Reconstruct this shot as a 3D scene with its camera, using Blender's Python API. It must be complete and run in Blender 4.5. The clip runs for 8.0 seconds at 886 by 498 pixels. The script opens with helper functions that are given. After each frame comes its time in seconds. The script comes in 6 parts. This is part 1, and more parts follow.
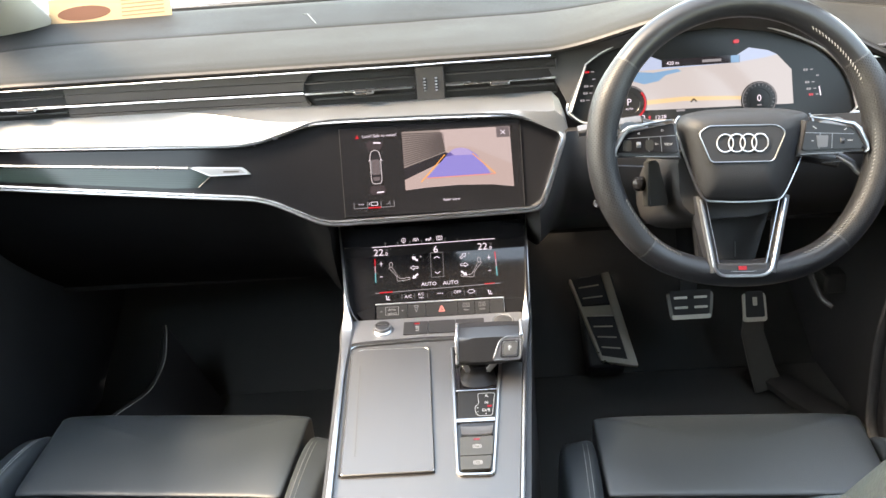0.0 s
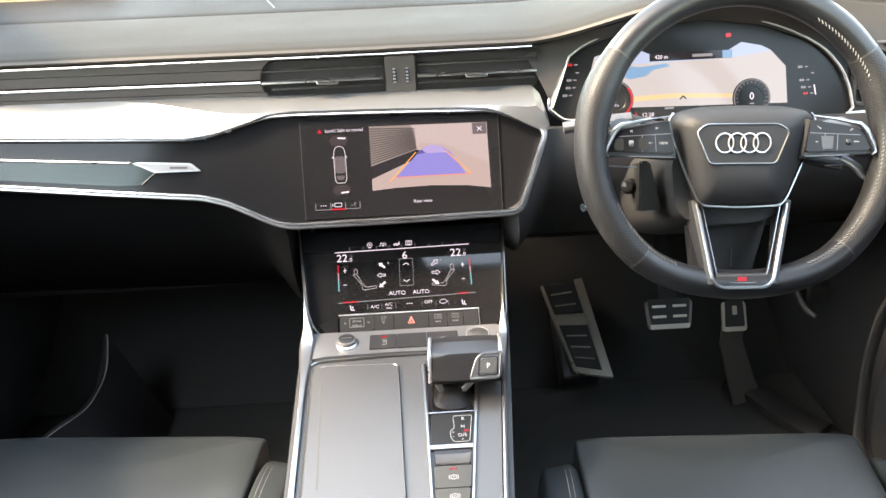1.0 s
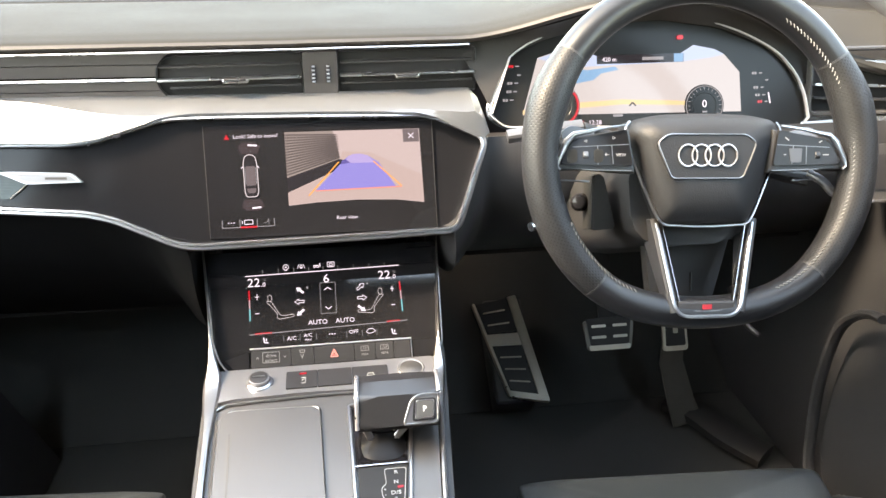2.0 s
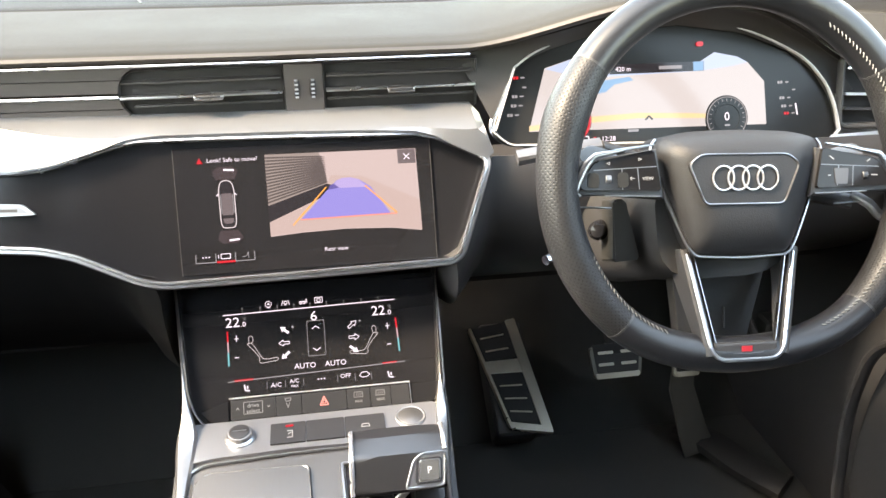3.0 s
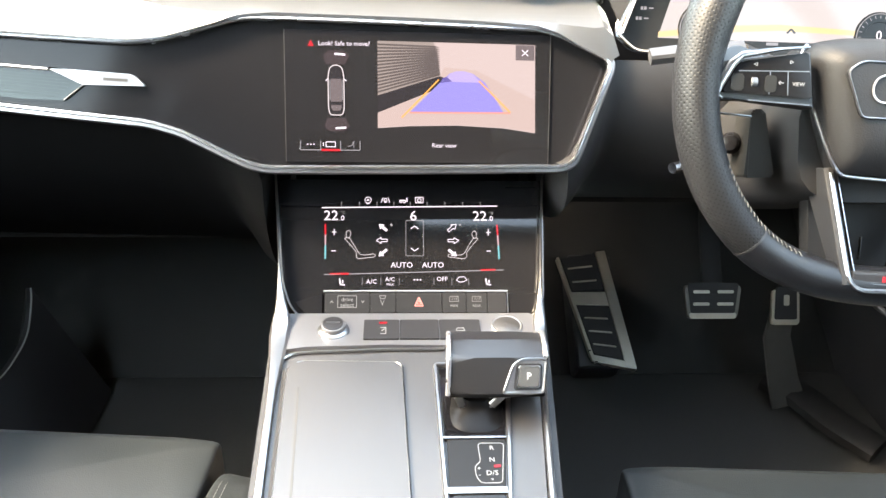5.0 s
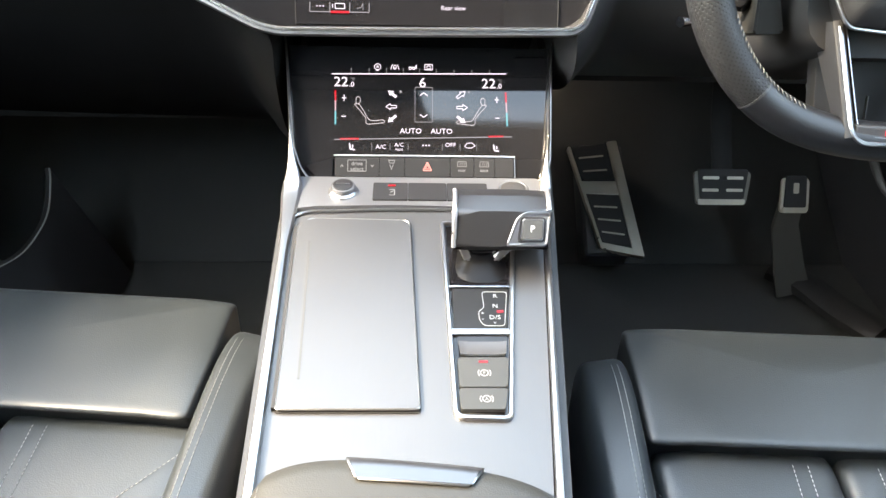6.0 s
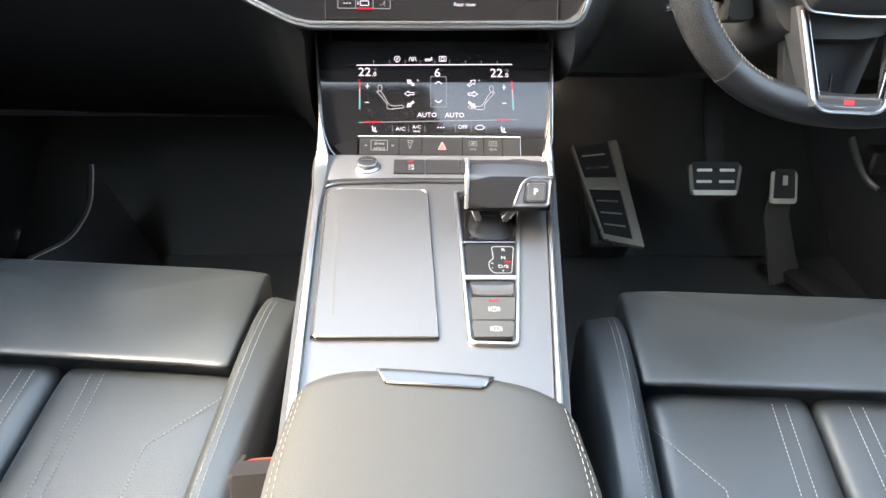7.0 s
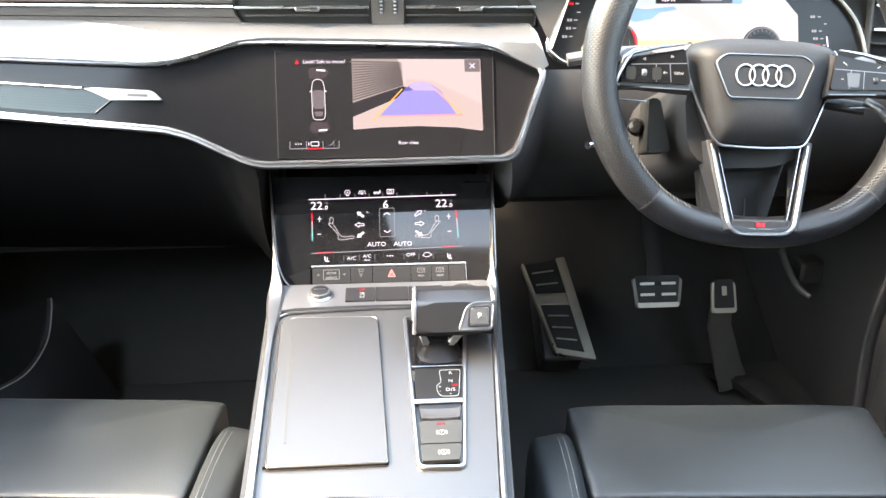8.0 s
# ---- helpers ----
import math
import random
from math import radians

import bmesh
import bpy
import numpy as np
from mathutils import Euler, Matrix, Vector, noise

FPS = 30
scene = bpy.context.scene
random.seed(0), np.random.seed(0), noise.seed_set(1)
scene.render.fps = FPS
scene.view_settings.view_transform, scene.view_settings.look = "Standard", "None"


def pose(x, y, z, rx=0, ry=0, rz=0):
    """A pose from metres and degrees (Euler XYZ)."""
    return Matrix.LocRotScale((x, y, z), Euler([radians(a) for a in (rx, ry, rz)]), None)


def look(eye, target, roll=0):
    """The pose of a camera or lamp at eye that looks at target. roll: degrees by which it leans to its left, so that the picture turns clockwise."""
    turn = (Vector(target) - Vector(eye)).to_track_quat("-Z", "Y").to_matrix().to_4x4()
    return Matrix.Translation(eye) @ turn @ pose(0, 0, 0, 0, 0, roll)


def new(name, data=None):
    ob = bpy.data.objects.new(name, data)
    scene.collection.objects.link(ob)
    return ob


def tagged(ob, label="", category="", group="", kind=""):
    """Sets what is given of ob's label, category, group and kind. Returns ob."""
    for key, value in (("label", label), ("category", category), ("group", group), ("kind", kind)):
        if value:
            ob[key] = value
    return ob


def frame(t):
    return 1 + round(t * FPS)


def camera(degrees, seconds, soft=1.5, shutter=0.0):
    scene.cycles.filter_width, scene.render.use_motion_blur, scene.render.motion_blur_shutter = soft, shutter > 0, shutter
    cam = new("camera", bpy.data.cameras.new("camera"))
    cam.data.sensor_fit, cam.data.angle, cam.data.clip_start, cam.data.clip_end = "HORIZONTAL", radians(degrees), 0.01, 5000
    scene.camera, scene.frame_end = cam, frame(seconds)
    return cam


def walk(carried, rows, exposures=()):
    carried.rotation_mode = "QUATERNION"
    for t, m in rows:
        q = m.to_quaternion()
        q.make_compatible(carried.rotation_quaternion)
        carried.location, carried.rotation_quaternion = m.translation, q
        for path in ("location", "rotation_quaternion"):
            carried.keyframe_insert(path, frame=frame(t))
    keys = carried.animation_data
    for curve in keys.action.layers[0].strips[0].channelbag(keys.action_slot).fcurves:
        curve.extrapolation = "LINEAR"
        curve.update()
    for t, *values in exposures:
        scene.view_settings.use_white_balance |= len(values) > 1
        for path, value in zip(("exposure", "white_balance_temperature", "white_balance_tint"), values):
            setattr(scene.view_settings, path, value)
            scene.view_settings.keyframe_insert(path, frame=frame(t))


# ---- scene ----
cam = camera(58.7, 8.0)
PATH = [
    (0.0, (0.051, 0.0227, 0.9411), (0.0178, 0.9287, 0.5191), -4.37),
    (0.5, (0.0397, 0.0539, 0.9285), (0.0137, 0.9596, 0.5052), -4.03),
    (1.0, (0.0313, 0.1079, 0.9101), (0.053, 1.0132, 0.486), -2.53),
    (1.5, (0.0293, 0.1683, 0.8947), (0.1116, 1.0701, 0.4706), -0.92),
    (1.7, (0.0279, 0.189, 0.8878), (0.1316, 1.0892, 0.4649), -0.44),
    (2.8, (0.0201, 0.2993, 0.8703), (0.1645, 1.1974, 0.4549), -0.2),
    (3.0, (0.0203, 0.3157, 0.8675), (0.1673, 1.2137, 0.4528), -0.32),
    (3.5, (0.0062, 0.3447, 0.8511), (0.1562, 1.2416, 0.4351), -0.11),
    (4.0, (-0.006, 0.3467, 0.8428), (0.1091, 1.2466, 0.4221), 0.66),
    (4.2, (-0.0104, 0.3432, 0.8404), (0.0845, 1.2447, 0.418), 1.04),
    (5.3, (-0.0133, 0.327, 0.8019), (0.0393, 1.1852, 0.2912), 2.08),
    (5.5, (-0.01, 0.3212, 0.7923), (0.0382, 1.1666, 0.2602), 2.12),
    (6.0, (-0.0064, 0.2907, 0.7767), (0.0326, 1.1159, 0.2132), 1.86),
    (6.5, (-0.0076, 0.2456, 0.7597), (0.0217, 1.0649, 0.187), 1.42),
    (7.0, (-0.0134, 0.1838, 0.7723), (0.0128, 1.0294, 0.2392), 1.1),
    (7.5, (-0.0026, 0.1593, 0.7899), (0.0233, 1.0498, 0.3356), 0.39),
    (8.0, (0.0026, 0.1555, 0.803), (0.0743, 1.0659, 0.3955), 0.41),
]
walk(cam, [(t, look(eye, target, roll)) for t, eye, target, roll in PATH], [(0.0, 4.85, 10100, 15), (1.5, 5.00, 10200, 15), (3.0, 5.10, 10200, 15), (4.2, 5.22, 10100, 15), (5.5, 5.32, 9800, 12), (7.0, 5.36, 9600, 14), (7.5, 5.48, 9500, 14), (8.0, 5.46, 9700, 15)])

# ---- daylight ----
SUN = Vector((-0.62, -0.10, 0.75)).normalized()
world = bpy.data.worlds.new("sky")
world.use_nodes = True
scene.world = world
wn = world.node_tree.nodes
sky = wn.new("ShaderNodeTexSky")
sky.sky_type, sky.sun_disc = "NISHITA", False
sky.sun_elevation = math.asin(SUN.z)
sky.sun_rotation = math.atan2(SUN.x, SUN.y)
wn["Background"].inputs["Strength"].default_value = 0.15
world.node_tree.links.new(sky.outputs["Color"], wn["Background"].inputs["Color"])
sun = new("sun", bpy.data.lights.new("sun", "SUN"))
sun.data.energy, sun.data.angle, sun.data.color = 0.50, radians(10.0), (1.0, 0.97, 0.93)
sun.matrix_basis = look(SUN * 10, (0, 0, 0))


# ---- materials ----
def surface(name, base, rough=0.5, metal=0.0, grain=0.0, scale=400.0, var=0.12, blotch=6.0, glow=None, power=0.0,
            brushed=None, spec=0.5, wear=0.1, pattern=None):
    m = bpy.data.materials.new(name)
    m.use_nodes = True
    nt = m.node_tree
    b = nt.nodes["Principled BSDF"]
    b.inputs["Metallic"].default_value = metal
    b.inputs["Specular IOR Level"].default_value = spec
    tc = nt.nodes.new("ShaderNodeTexCoord")
    big = nt.nodes.new("ShaderNodeTexNoise")
    big.inputs["Scale"].default_value = blotch
    big.inputs["Detail"].default_value = 5
    nt.links.new(tc.outputs["Object"], big.inputs["Vector"])
    ramp = nt.nodes.new("ShaderNodeMix")
    ramp.data_type = "RGBA"
    nt.links.new(big.outputs["Fac"], ramp.inputs["Factor"])
    ramp.inputs["A"].default_value = (*[c * (1 - var) for c in base], 1)
    ramp.inputs["B"].default_value = (*[min(1, c * (1 + var)) for c in base], 1)
    nt.links.new(ramp.outputs["Result"], b.inputs["Base Color"])
    rr = nt.nodes.new("ShaderNodeMapRange")
    rr.inputs["From Min"].default_value, rr.inputs["From Max"].default_value = 0.3, 0.7
    rr.inputs["To Min"].default_value = rough * (1 - wear)
    rr.inputs["To Max"].default_value = min(1.0, rough * (1 + wear))
    nt.links.new(big.outputs["Fac"], rr.inputs["Value"])
    nt.links.new(rr.outputs["Result"], b.inputs["Roughness"])
    if grain:
        if pattern == "holes":
            fine = nt.nodes.new("ShaderNodeTexVoronoi")
            fine.voronoi_dimensions = "2D"
            fine.inputs["Randomness"].default_value = 0.05
            dot = nt.nodes.new("ShaderNodeMapRange")
            dot.inputs["From Min"].default_value, dot.inputs["From Max"].default_value = 0.14, 0.30
            nt.links.new(fine.outputs["Distance"], dot.inputs["Value"])
            out = dot.outputs["Result"]
            dark = nt.nodes.new("ShaderNodeMix")
            dark.data_type = "RGBA"
            dark.inputs["A"].default_value = (*[c * 0.25 for c in base], 1)
            nt.links.new(out, dark.inputs["Factor"])
            nt.links.new(ramp.outputs["Result"], dark.inputs["B"])
            nt.links.new(dark.outputs["Result"], b.inputs["Base Color"])
        elif pattern == "voronoi":
            fine = nt.nodes.new("ShaderNodeTexVoronoi")
            out = fine.outputs["Distance"]
        else:
            fine = nt.nodes.new("ShaderNodeTexNoise")
            fine.inputs["Detail"].default_value = 3
            out = fine.outputs["Fac"]
        fine.inputs["Scale"].default_value = scale
        mp = nt.nodes.new("ShaderNodeMapping")
        if pattern == "holes":
            mp.inputs["Rotation"].default_value = (0, 0, radians(45))
        if brushed:
            mp.inputs["Scale"].default_value = brushed
        nt.links.new(tc.outputs["UV" if pattern == "holes" else "Object"], mp.inputs["Vector"])
        nt.links.new(mp.outputs["Vector"], fine.inputs["Vector"])
        bump = nt.nodes.new("ShaderNodeBump")
        bump.inputs["Strength"].default_value = grain
        bump.inputs["Distance"].default_value = 0.001
        nt.links.new(out, bump.inputs["Height"])
        nt.links.new(bump.outputs["Normal"], b.inputs["Normal"])
    if glow:
        b.inputs["Emission Color"].default_value = (*glow, 1)
        b.inputs["Emission Strength"].default_value = power
    return m


PAD = surface("dash_soft_plastic", (0.0240, 0.0237, 0.0222), 0.70, grain=0.25, scale=900, var=0.06, spec=0.08)
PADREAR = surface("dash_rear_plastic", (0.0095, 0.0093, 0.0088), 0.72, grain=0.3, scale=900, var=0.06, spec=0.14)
BLACK = surface("black_plastic", (0.031, 0.031, 0.032), 0.5, grain=0.2, scale=900)
BROWNBLACK = surface("satin_vent_plastic", (0.056, 0.049, 0.045), 0.46, grain=0.08, scale=700, spec=0.32)
# for parts in recesses and under the dash; their shade is in the colour
DEEP = surface("shaded_recess_black", (0.0115, 0.0115, 0.012), 0.7)
PIANO = surface("piano_black", (0.006, 0.006, 0.007), 0.08, var=0.05, wear=0.3, spec=0.3)
DISPLAY = surface("display_glass", (0.009, 0.009, 0.010), 0.05, var=0.05, wear=0.3, spec=0.42)
ALU = surface("brushed_aluminium", (0.252, 0.262, 0.270), 0.34, 0.80, grain=0.10, scale=260, brushed=(0.06, 1, 1), var=0.05)
SATIN = surface("satin_silver_trim", (0.66, 0.66, 0.67), 0.26, 1.0, grain=0.04, scale=600, var=0.04)
CONSOLE = surface("silver_console_plate", (0.124, 0.121, 0.119), 0.46, 0.85, grain=0.10, scale=320, brushed=(1, 0.05, 1), var=0.05)
CHROME = surface("chrome", (0.80, 0.80, 0.81), 0.10, 1.0, var=0.03)
STEEL = surface("pedal_steel", (0.58, 0.53, 0.44), 0.38, 0.75, grain=0.1, scale=500, brushed=(1, 0.05, 1), wear=0.3)
LEATHER = surface("black_leather", (0.0216, 0.0272, 0.0306), 0.38, grain=0.12, scale=800, pattern="voronoi", var=0.16, blotch=9, wear=0.25, spec=0.62)
ARMHIDE = surface("armrest_leather", (0.0275, 0.0272, 0.0240), 0.55, grain=0.10, scale=900, pattern="voronoi", var=0.10)
RIMHIDE = surface("rim_leather", (0.0112, 0.0120, 0.0138), 0.34, grain=0.08, scale=900, pattern="voronoi", spec=0.42)
PERF = surface("perforated_rim_leather", (0.0138, 0.0144, 0.0155), 0.46, grain=0.35, scale=330, pattern="holes", spec=0.32)
HUBSKIN = surface("airbag_cover", (0.0145, 0.0150, 0.0162), 0.58, grain=0.25, scale=800, spec=0.38)
RUBBER = surface("rubber", (0.012, 0.012, 0.012), 0.6, grain=0.2, scale=500)
TRIMFLANK = surface("satin_trim_flank", (0.34, 0.34, 0.345), 0.34, 0.95, grain=0.04, scale=600, var=0.05)
VENTSLAT = surface("vent_slat_plastic", (0.034, 0.031, 0.030), 0.45, grain=0.1, scale=800, spec=0.35)
KEYBLACK = surface("row_key_black", (0.017, 0.017, 0.018), 0.45, grain=0.1, scale=900, spec=0.12)
SHROUD = surface("shroud_plastic", (0.0185, 0.0180, 0.0165), 0.55, grain=0.1, scale=600, spec=0.18)
RINGMETAL = surface("bright_badge_metal", (0.74, 0.74, 0.75), 0.28, 0.85, var=0.03)
# green reflection of trees put into the base colour of insert and ridges
TEALREFLECT = surface("gloss_insert_tree_tint", (0.010, 0.019, 0.019), 0.10, var=0.25, blotch=14, spec=0.28)
RIDGEREFLECT = surface("insert_ridge_tree_tint", (0.014, 0.024, 0.023), 0.25, spec=0.25)
SWITCHPLATE = surface("silver_switch_plate", (0.31, 0.32, 0.338), 0.31, 0.80, grain=0.06, scale=400, brushed=(0.06, 1, 1), var=0.06)
STEMGREY = surface("grey_pedal_plastic", (0.062, 0.062, 0.057), 0.45, grain=0.15, scale=300, var=0.2, blotch=25)
LATCHMETAL = surface("satin_latch_metal", (0.120, 0.120, 0.122), 0.36, 0.85, grain=0.06, scale=320, brushed=(0.06, 1, 1), var=0.05)
GREYKEY = surface("grey_key_plastic", (0.036, 0.036, 0.033), 0.48, grain=0.1, scale=900, spec=0.4)
GREYRUB = surface("worn_grey_plastic", (0.055, 0.055, 0.053), 0.55, grain=0.2, scale=300)
CARPET = surface("black_carpet", (0.041, 0.043, 0.042), 0.95, grain=0.8, scale=900, var=0.3, blotch=20)
THREAD = surface("pale_thread", (0.35, 0.35, 0.335), 0.7)
WHEELTHREAD = surface("wheel_thread", (0.24, 0.24, 0.23), 0.7)
RIMTHREAD = surface("grey_thread", (0.13, 0.13, 0.125), 0.7)
TRIMGREY = surface("pillar_cloth", (0.17, 0.17, 0.155), 0.9, grain=0.3, scale=900)
ROOFCLOTH = surface("headliner_cloth", (0.06, 0.06, 0.058), 0.95, grain=0.3, scale=900)
DOORSKIN = surface("door_plastic", (0.0245, 0.0255, 0.0275), 0.55, grain=0.3, scale=700, spec=0.3)
RED = surface("buckle_red", (0.55, 0.045, 0.03), 0.35)
BTN = surface("button_black", (0.016, 0.016, 0.0175), 0.42, grain=0.1, scale=900)
PAVING = surface("pale_paving", (0.42, 0.41, 0.39), 0.85, grain=0.4, scale=40, blotch=0.7, var=0.25)
CARD = surface("orange_card", (0.225, 0.150, 0.085), 0.7, spec=0.2)
CARDRED = surface("brown_print", (0.068, 0.024, 0.013), 0.7, spec=0.2)
CARDINK = surface("card_ink", (0.130, 0.078, 0.042), 0.7, spec=0.2)
WHITE_MARK = surface("white_print", (0.7, 0.7, 0.68), 0.5)
RED_MARK = surface("red_print", (0.42, 0.02, 0.03), 0.4)
PINK_MARK = surface("pale_red_print", (0.55, 0.16, 0.14), 0.5)
HOODSKIN = surface("hood_plastic", (0.026, 0.024, 0.023), 0.55, grain=0.2, scale=800, spec=0.35)
BOOT = surface("satin_black", (0.010, 0.010, 0.011), 0.26, spec=0.4)
RAILMETAL = surface("satin_rail_metal", (0.42, 0.42, 0.42), 0.32, 1.0, grain=0.05, scale=400, brushed=(1, 0.05, 1), var=0.05)
GLOSS = surface("gloss_black_panel", (0.0095, 0.0095, 0.0105), 0.11, spec=0.16, wear=0.25)
LEVERHIDE = surface("lever_leather", (0.017, 0.017, 0.018), 0.36, grain=0.08, scale=900, pattern="voronoi", spec=0.60)
VENTBLACK = surface("vent_black", (0.020, 0.0185, 0.018), 0.5, grain=0.1, scale=800, spec=0.3)
LOWERDASH = surface("shaded_dash_plastic", (0.0075, 0.0079, 0.0080), 0.66, grain=0.2, scale=900, spec=0.10)
SURROUND = surface("satin_surround_paint", (0.52, 0.51, 0.49), 0.45, 0.25, var=0.05)
SPOKEWALL = surface("dark_spoke_paint", (0.040, 0.043, 0.048), 0.42, 0.4, grain=0.05, scale=500)
DULLSTEEL = surface("dull_pedal_steel", (0.17, 0.16, 0.14), 0.5, 0.7, grain=0.1, scale=500, wear=0.3)
GAITER = surface("gaiter_black", (0.0055, 0.0055, 0.006), 0.30, spec=0.14, wear=0.3)
KEYMARK = surface("dim_key_print", (0.13, 0.13, 0.132), 0.5)
SPOKEGREY = surface("dull_spoke_paint", (0.085, 0.085, 0.088), 0.45, 0.5, grain=0.05, scale=500)
WHEELCHROME = surface("satin_wheel_chrome", (0.34, 0.34, 0.345), 0.30, 1.0, grain=0.03, scale=500, var=0.04)
PALEEDGE = surface("pale_edge", (0.24, 0.24, 0.225), 0.5)
FACIA = surface("cluster_glass", (0.013, 0.0128, 0.0125), 0.24, spec=0.16, var=0.05)
GREYMARK = surface("grey_print", (0.26, 0.26, 0.26), 0.5)
PLATE = surface("dull_silver_plate", (0.22, 0.22, 0.225), 0.50, 0.9, grain=0.05, scale=500)


def lit(name, colour, power, base=(0.005, 0.005, 0.006)):
    return surface(name, base, 0.12, spec=0.2, glow=(colour[0] * 0.69, colour[1] * 0.76, min(1.0, colour[2] * 1.0)), power=power * 0.0595, var=0.02, wear=0.2)


L_WHITE = lit("lit_white", (0.90, 0.87, 0.98), 0.98)
L_TEAL = lit("lit_teal", (0.16, 0.62, 0.66), 0.7)
L_PALE = lit("lit_pale_rose", (0.80, 0.55, 0.60), 0.6)
L_FIELD = lit("lit_sensor_field", (0.11, 0.085, 0.09), 0.45)
L_PALEGREY = lit("lit_pale_grey", (0.80, 0.78, 0.80), 0.75)
L_DIM = lit("lit_grey", (0.6, 0.62, 0.65), 0.45)
L_RED = lit("lit_red", (1, 0.03, 0.05), 0.6)
L_AMBER = lit("lit_amber", (1, 0.42, 0.10), 0.9)
L_SAND = lit("lit_sand", (0.78, 0.64, 0.60), 0.55)
L_WALL = lit("lit_wall", (0.80, 0.69, 0.67), 0.57)
L_VIOLET = lit("lit_violet", (0.33, 0.32, 0.86), 0.66)
L_CORAL = lit("lit_coral", (1, 0.34, 0.24), 0.75)
L_LILAC = lit("lit_lilac", (0.50, 0.44, 0.82), 0.72)
L_INDIGO = lit("lit_indigo", (0.16, 0.14, 0.50), 0.6)
L_SLAT = lit("lit_slat", (0.52, 0.46, 0.42), 0.5)
L_SLATDARK = lit("lit_slat_dark", (0.22, 0.19, 0.18), 0.4)
L_SHADE = lit("lit_shadow", (0.05, 0.045, 0.05), 0.4)
L_KEY = lit("lit_key", (0.30, 0.26, 0.27), 0.45)
L_MAP = lit("lit_map", (0.77, 0.77, 0.76), 0.64)
L_SKY = lit("lit_sky", (0.52, 0.68, 0.92), 0.75)
L_SEA = lit("lit_sea", (0.25, 0.55, 0.85), 0.65)
L_ROAD = lit("lit_road", (0.95, 0.72, 0.38), 0.78)

glass = bpy.data.materials.new("clear_glass")
glass.use_nodes = True
gn = glass.node_tree
gn.nodes.remove(gn.nodes["Principled BSDF"])
tr, gl, mx = (gn.nodes.new("ShaderNode" + k) for k in ("BsdfTransparent", "BsdfGlossy", "MixShader"))
gl.inputs["Roughness"].default_value = 0.01
tr.inputs["Color"].default_value = (0.90, 0.94, 0.92, 1)
mx.inputs[0].default_value = 0.05
gn.links.new(tr.outputs[0], mx.inputs[1])
gn.links.new(gl.outputs[0], mx.inputs[2])
gn.links.new(mx.outputs[0], gn.nodes["Material Output"].inputs["Surface"])


# ---- building helpers ----
def empty(name, at, label, category, group="", kind=""):
    ob = new(name)
    ob.empty_display_size = 0.02
    ob.location = at
    return tagged(ob, label, category, group, kind)


def link(name, mesh, material, parent=None, label="", smooth=True, angle=35):
    mesh.materials.append(material)
    if smooth:
        for p in mesh.polygons:
            p.use_smooth = True
        mesh.set_sharp_from_angle(angle=radians(angle))
    ob = new(name, mesh)
    if parent is not None:
        ob.parent = parent
        if parent.type == "EMPTY":
            ob.matrix_parent_inverse = Matrix.Translation(-parent.location)
    if label:
        ob["label"] = label
    return ob


def part(name, bm, material, parent=None, label="", smooth=True, angle=35):
    bmesh.ops.recalc_face_normals(bm, faces=bm.faces)
    mesh = bpy.data.meshes.new(name)
    bm.to_mesh(mesh)
    bm.free()
    return link(name, mesh, material, parent, label, smooth, angle)


def plane(o, n, x=(1, 0, 0), spin=0):
    """Axes on a plane: u along x, v up the plane, w towards the viewer."""
    n = Vector(n).normalized()
    x = Vector(x)
    x = (x - n * x.dot(n)).normalized()
    v = n.cross(x)
    m = Matrix((x, v, n)).transposed().to_4x4()
    m.translation = o
    return m @ pose(0, 0, 0, 0, 0, spin)


def rounded(pts, r, n=4):
    """A polygon with rounded corners; r is one radius or one per corner."""
    out = []
    for i, p in enumerate(pts):
        p = Vector(p)
        a, b = Vector(pts[i - 1]) - p, Vector(pts[(i + 1) % len(pts)]) - p
        rad = r[i] if isinstance(r, (list, tuple)) else r
        d = min(rad, a.length * 0.48, b.length * 0.48)
        if d < 1e-6:
            out.append(tuple(p))
            continue
        p0, p1 = p + a.normalized() * d, p + b.normalized() * d
        for k in range(n + 1):
            s = k / n
            out.append(tuple(p0 * (1 - s) ** 2 + p * 2 * s * (1 - s) + p1 * s * s))
    return out


def bend(pts, r, n=5):
    """An open line of points with rounded corners."""
    ring_ = rounded(pts, [0] + [r] * (len(pts) - 2) + [0], n)
    return ring_


def rect(u0, v0, u1, v1):
    return [(u0, v0), (u1, v0), (u1, v1), (u0, v1)]


def prism(m, pts, w0, w1, bevel=0.0, seg=2, bm=None):
    bm = bm or bmesh.new()
    lo = [bm.verts.new(m @ Vector((u, v, w0))) for u, v in pts]
    hi = [bm.verts.new(m @ Vector((u, v, w1))) for u, v in pts]
    top = bm.faces.new(hi)
    bm.faces.new(lo[::-1])
    n = len(pts)
    for i in range(n):
        bm.faces.new((lo[i], lo[(i + 1) % n], hi[(i + 1) % n], hi[i]))
    if bevel:
        bmesh.ops.bevel(bm, geom=list(top.edges), offset=bevel, segments=seg, affect="EDGES", profile=0.6)
    return bm


def slab(name, m, pts, w0, w1, material, parent=None, bevel=0.0, label="", seg=2):
    return part(name, prism(m, pts, w0, w1, bevel, seg), material, parent, label, angle=16)


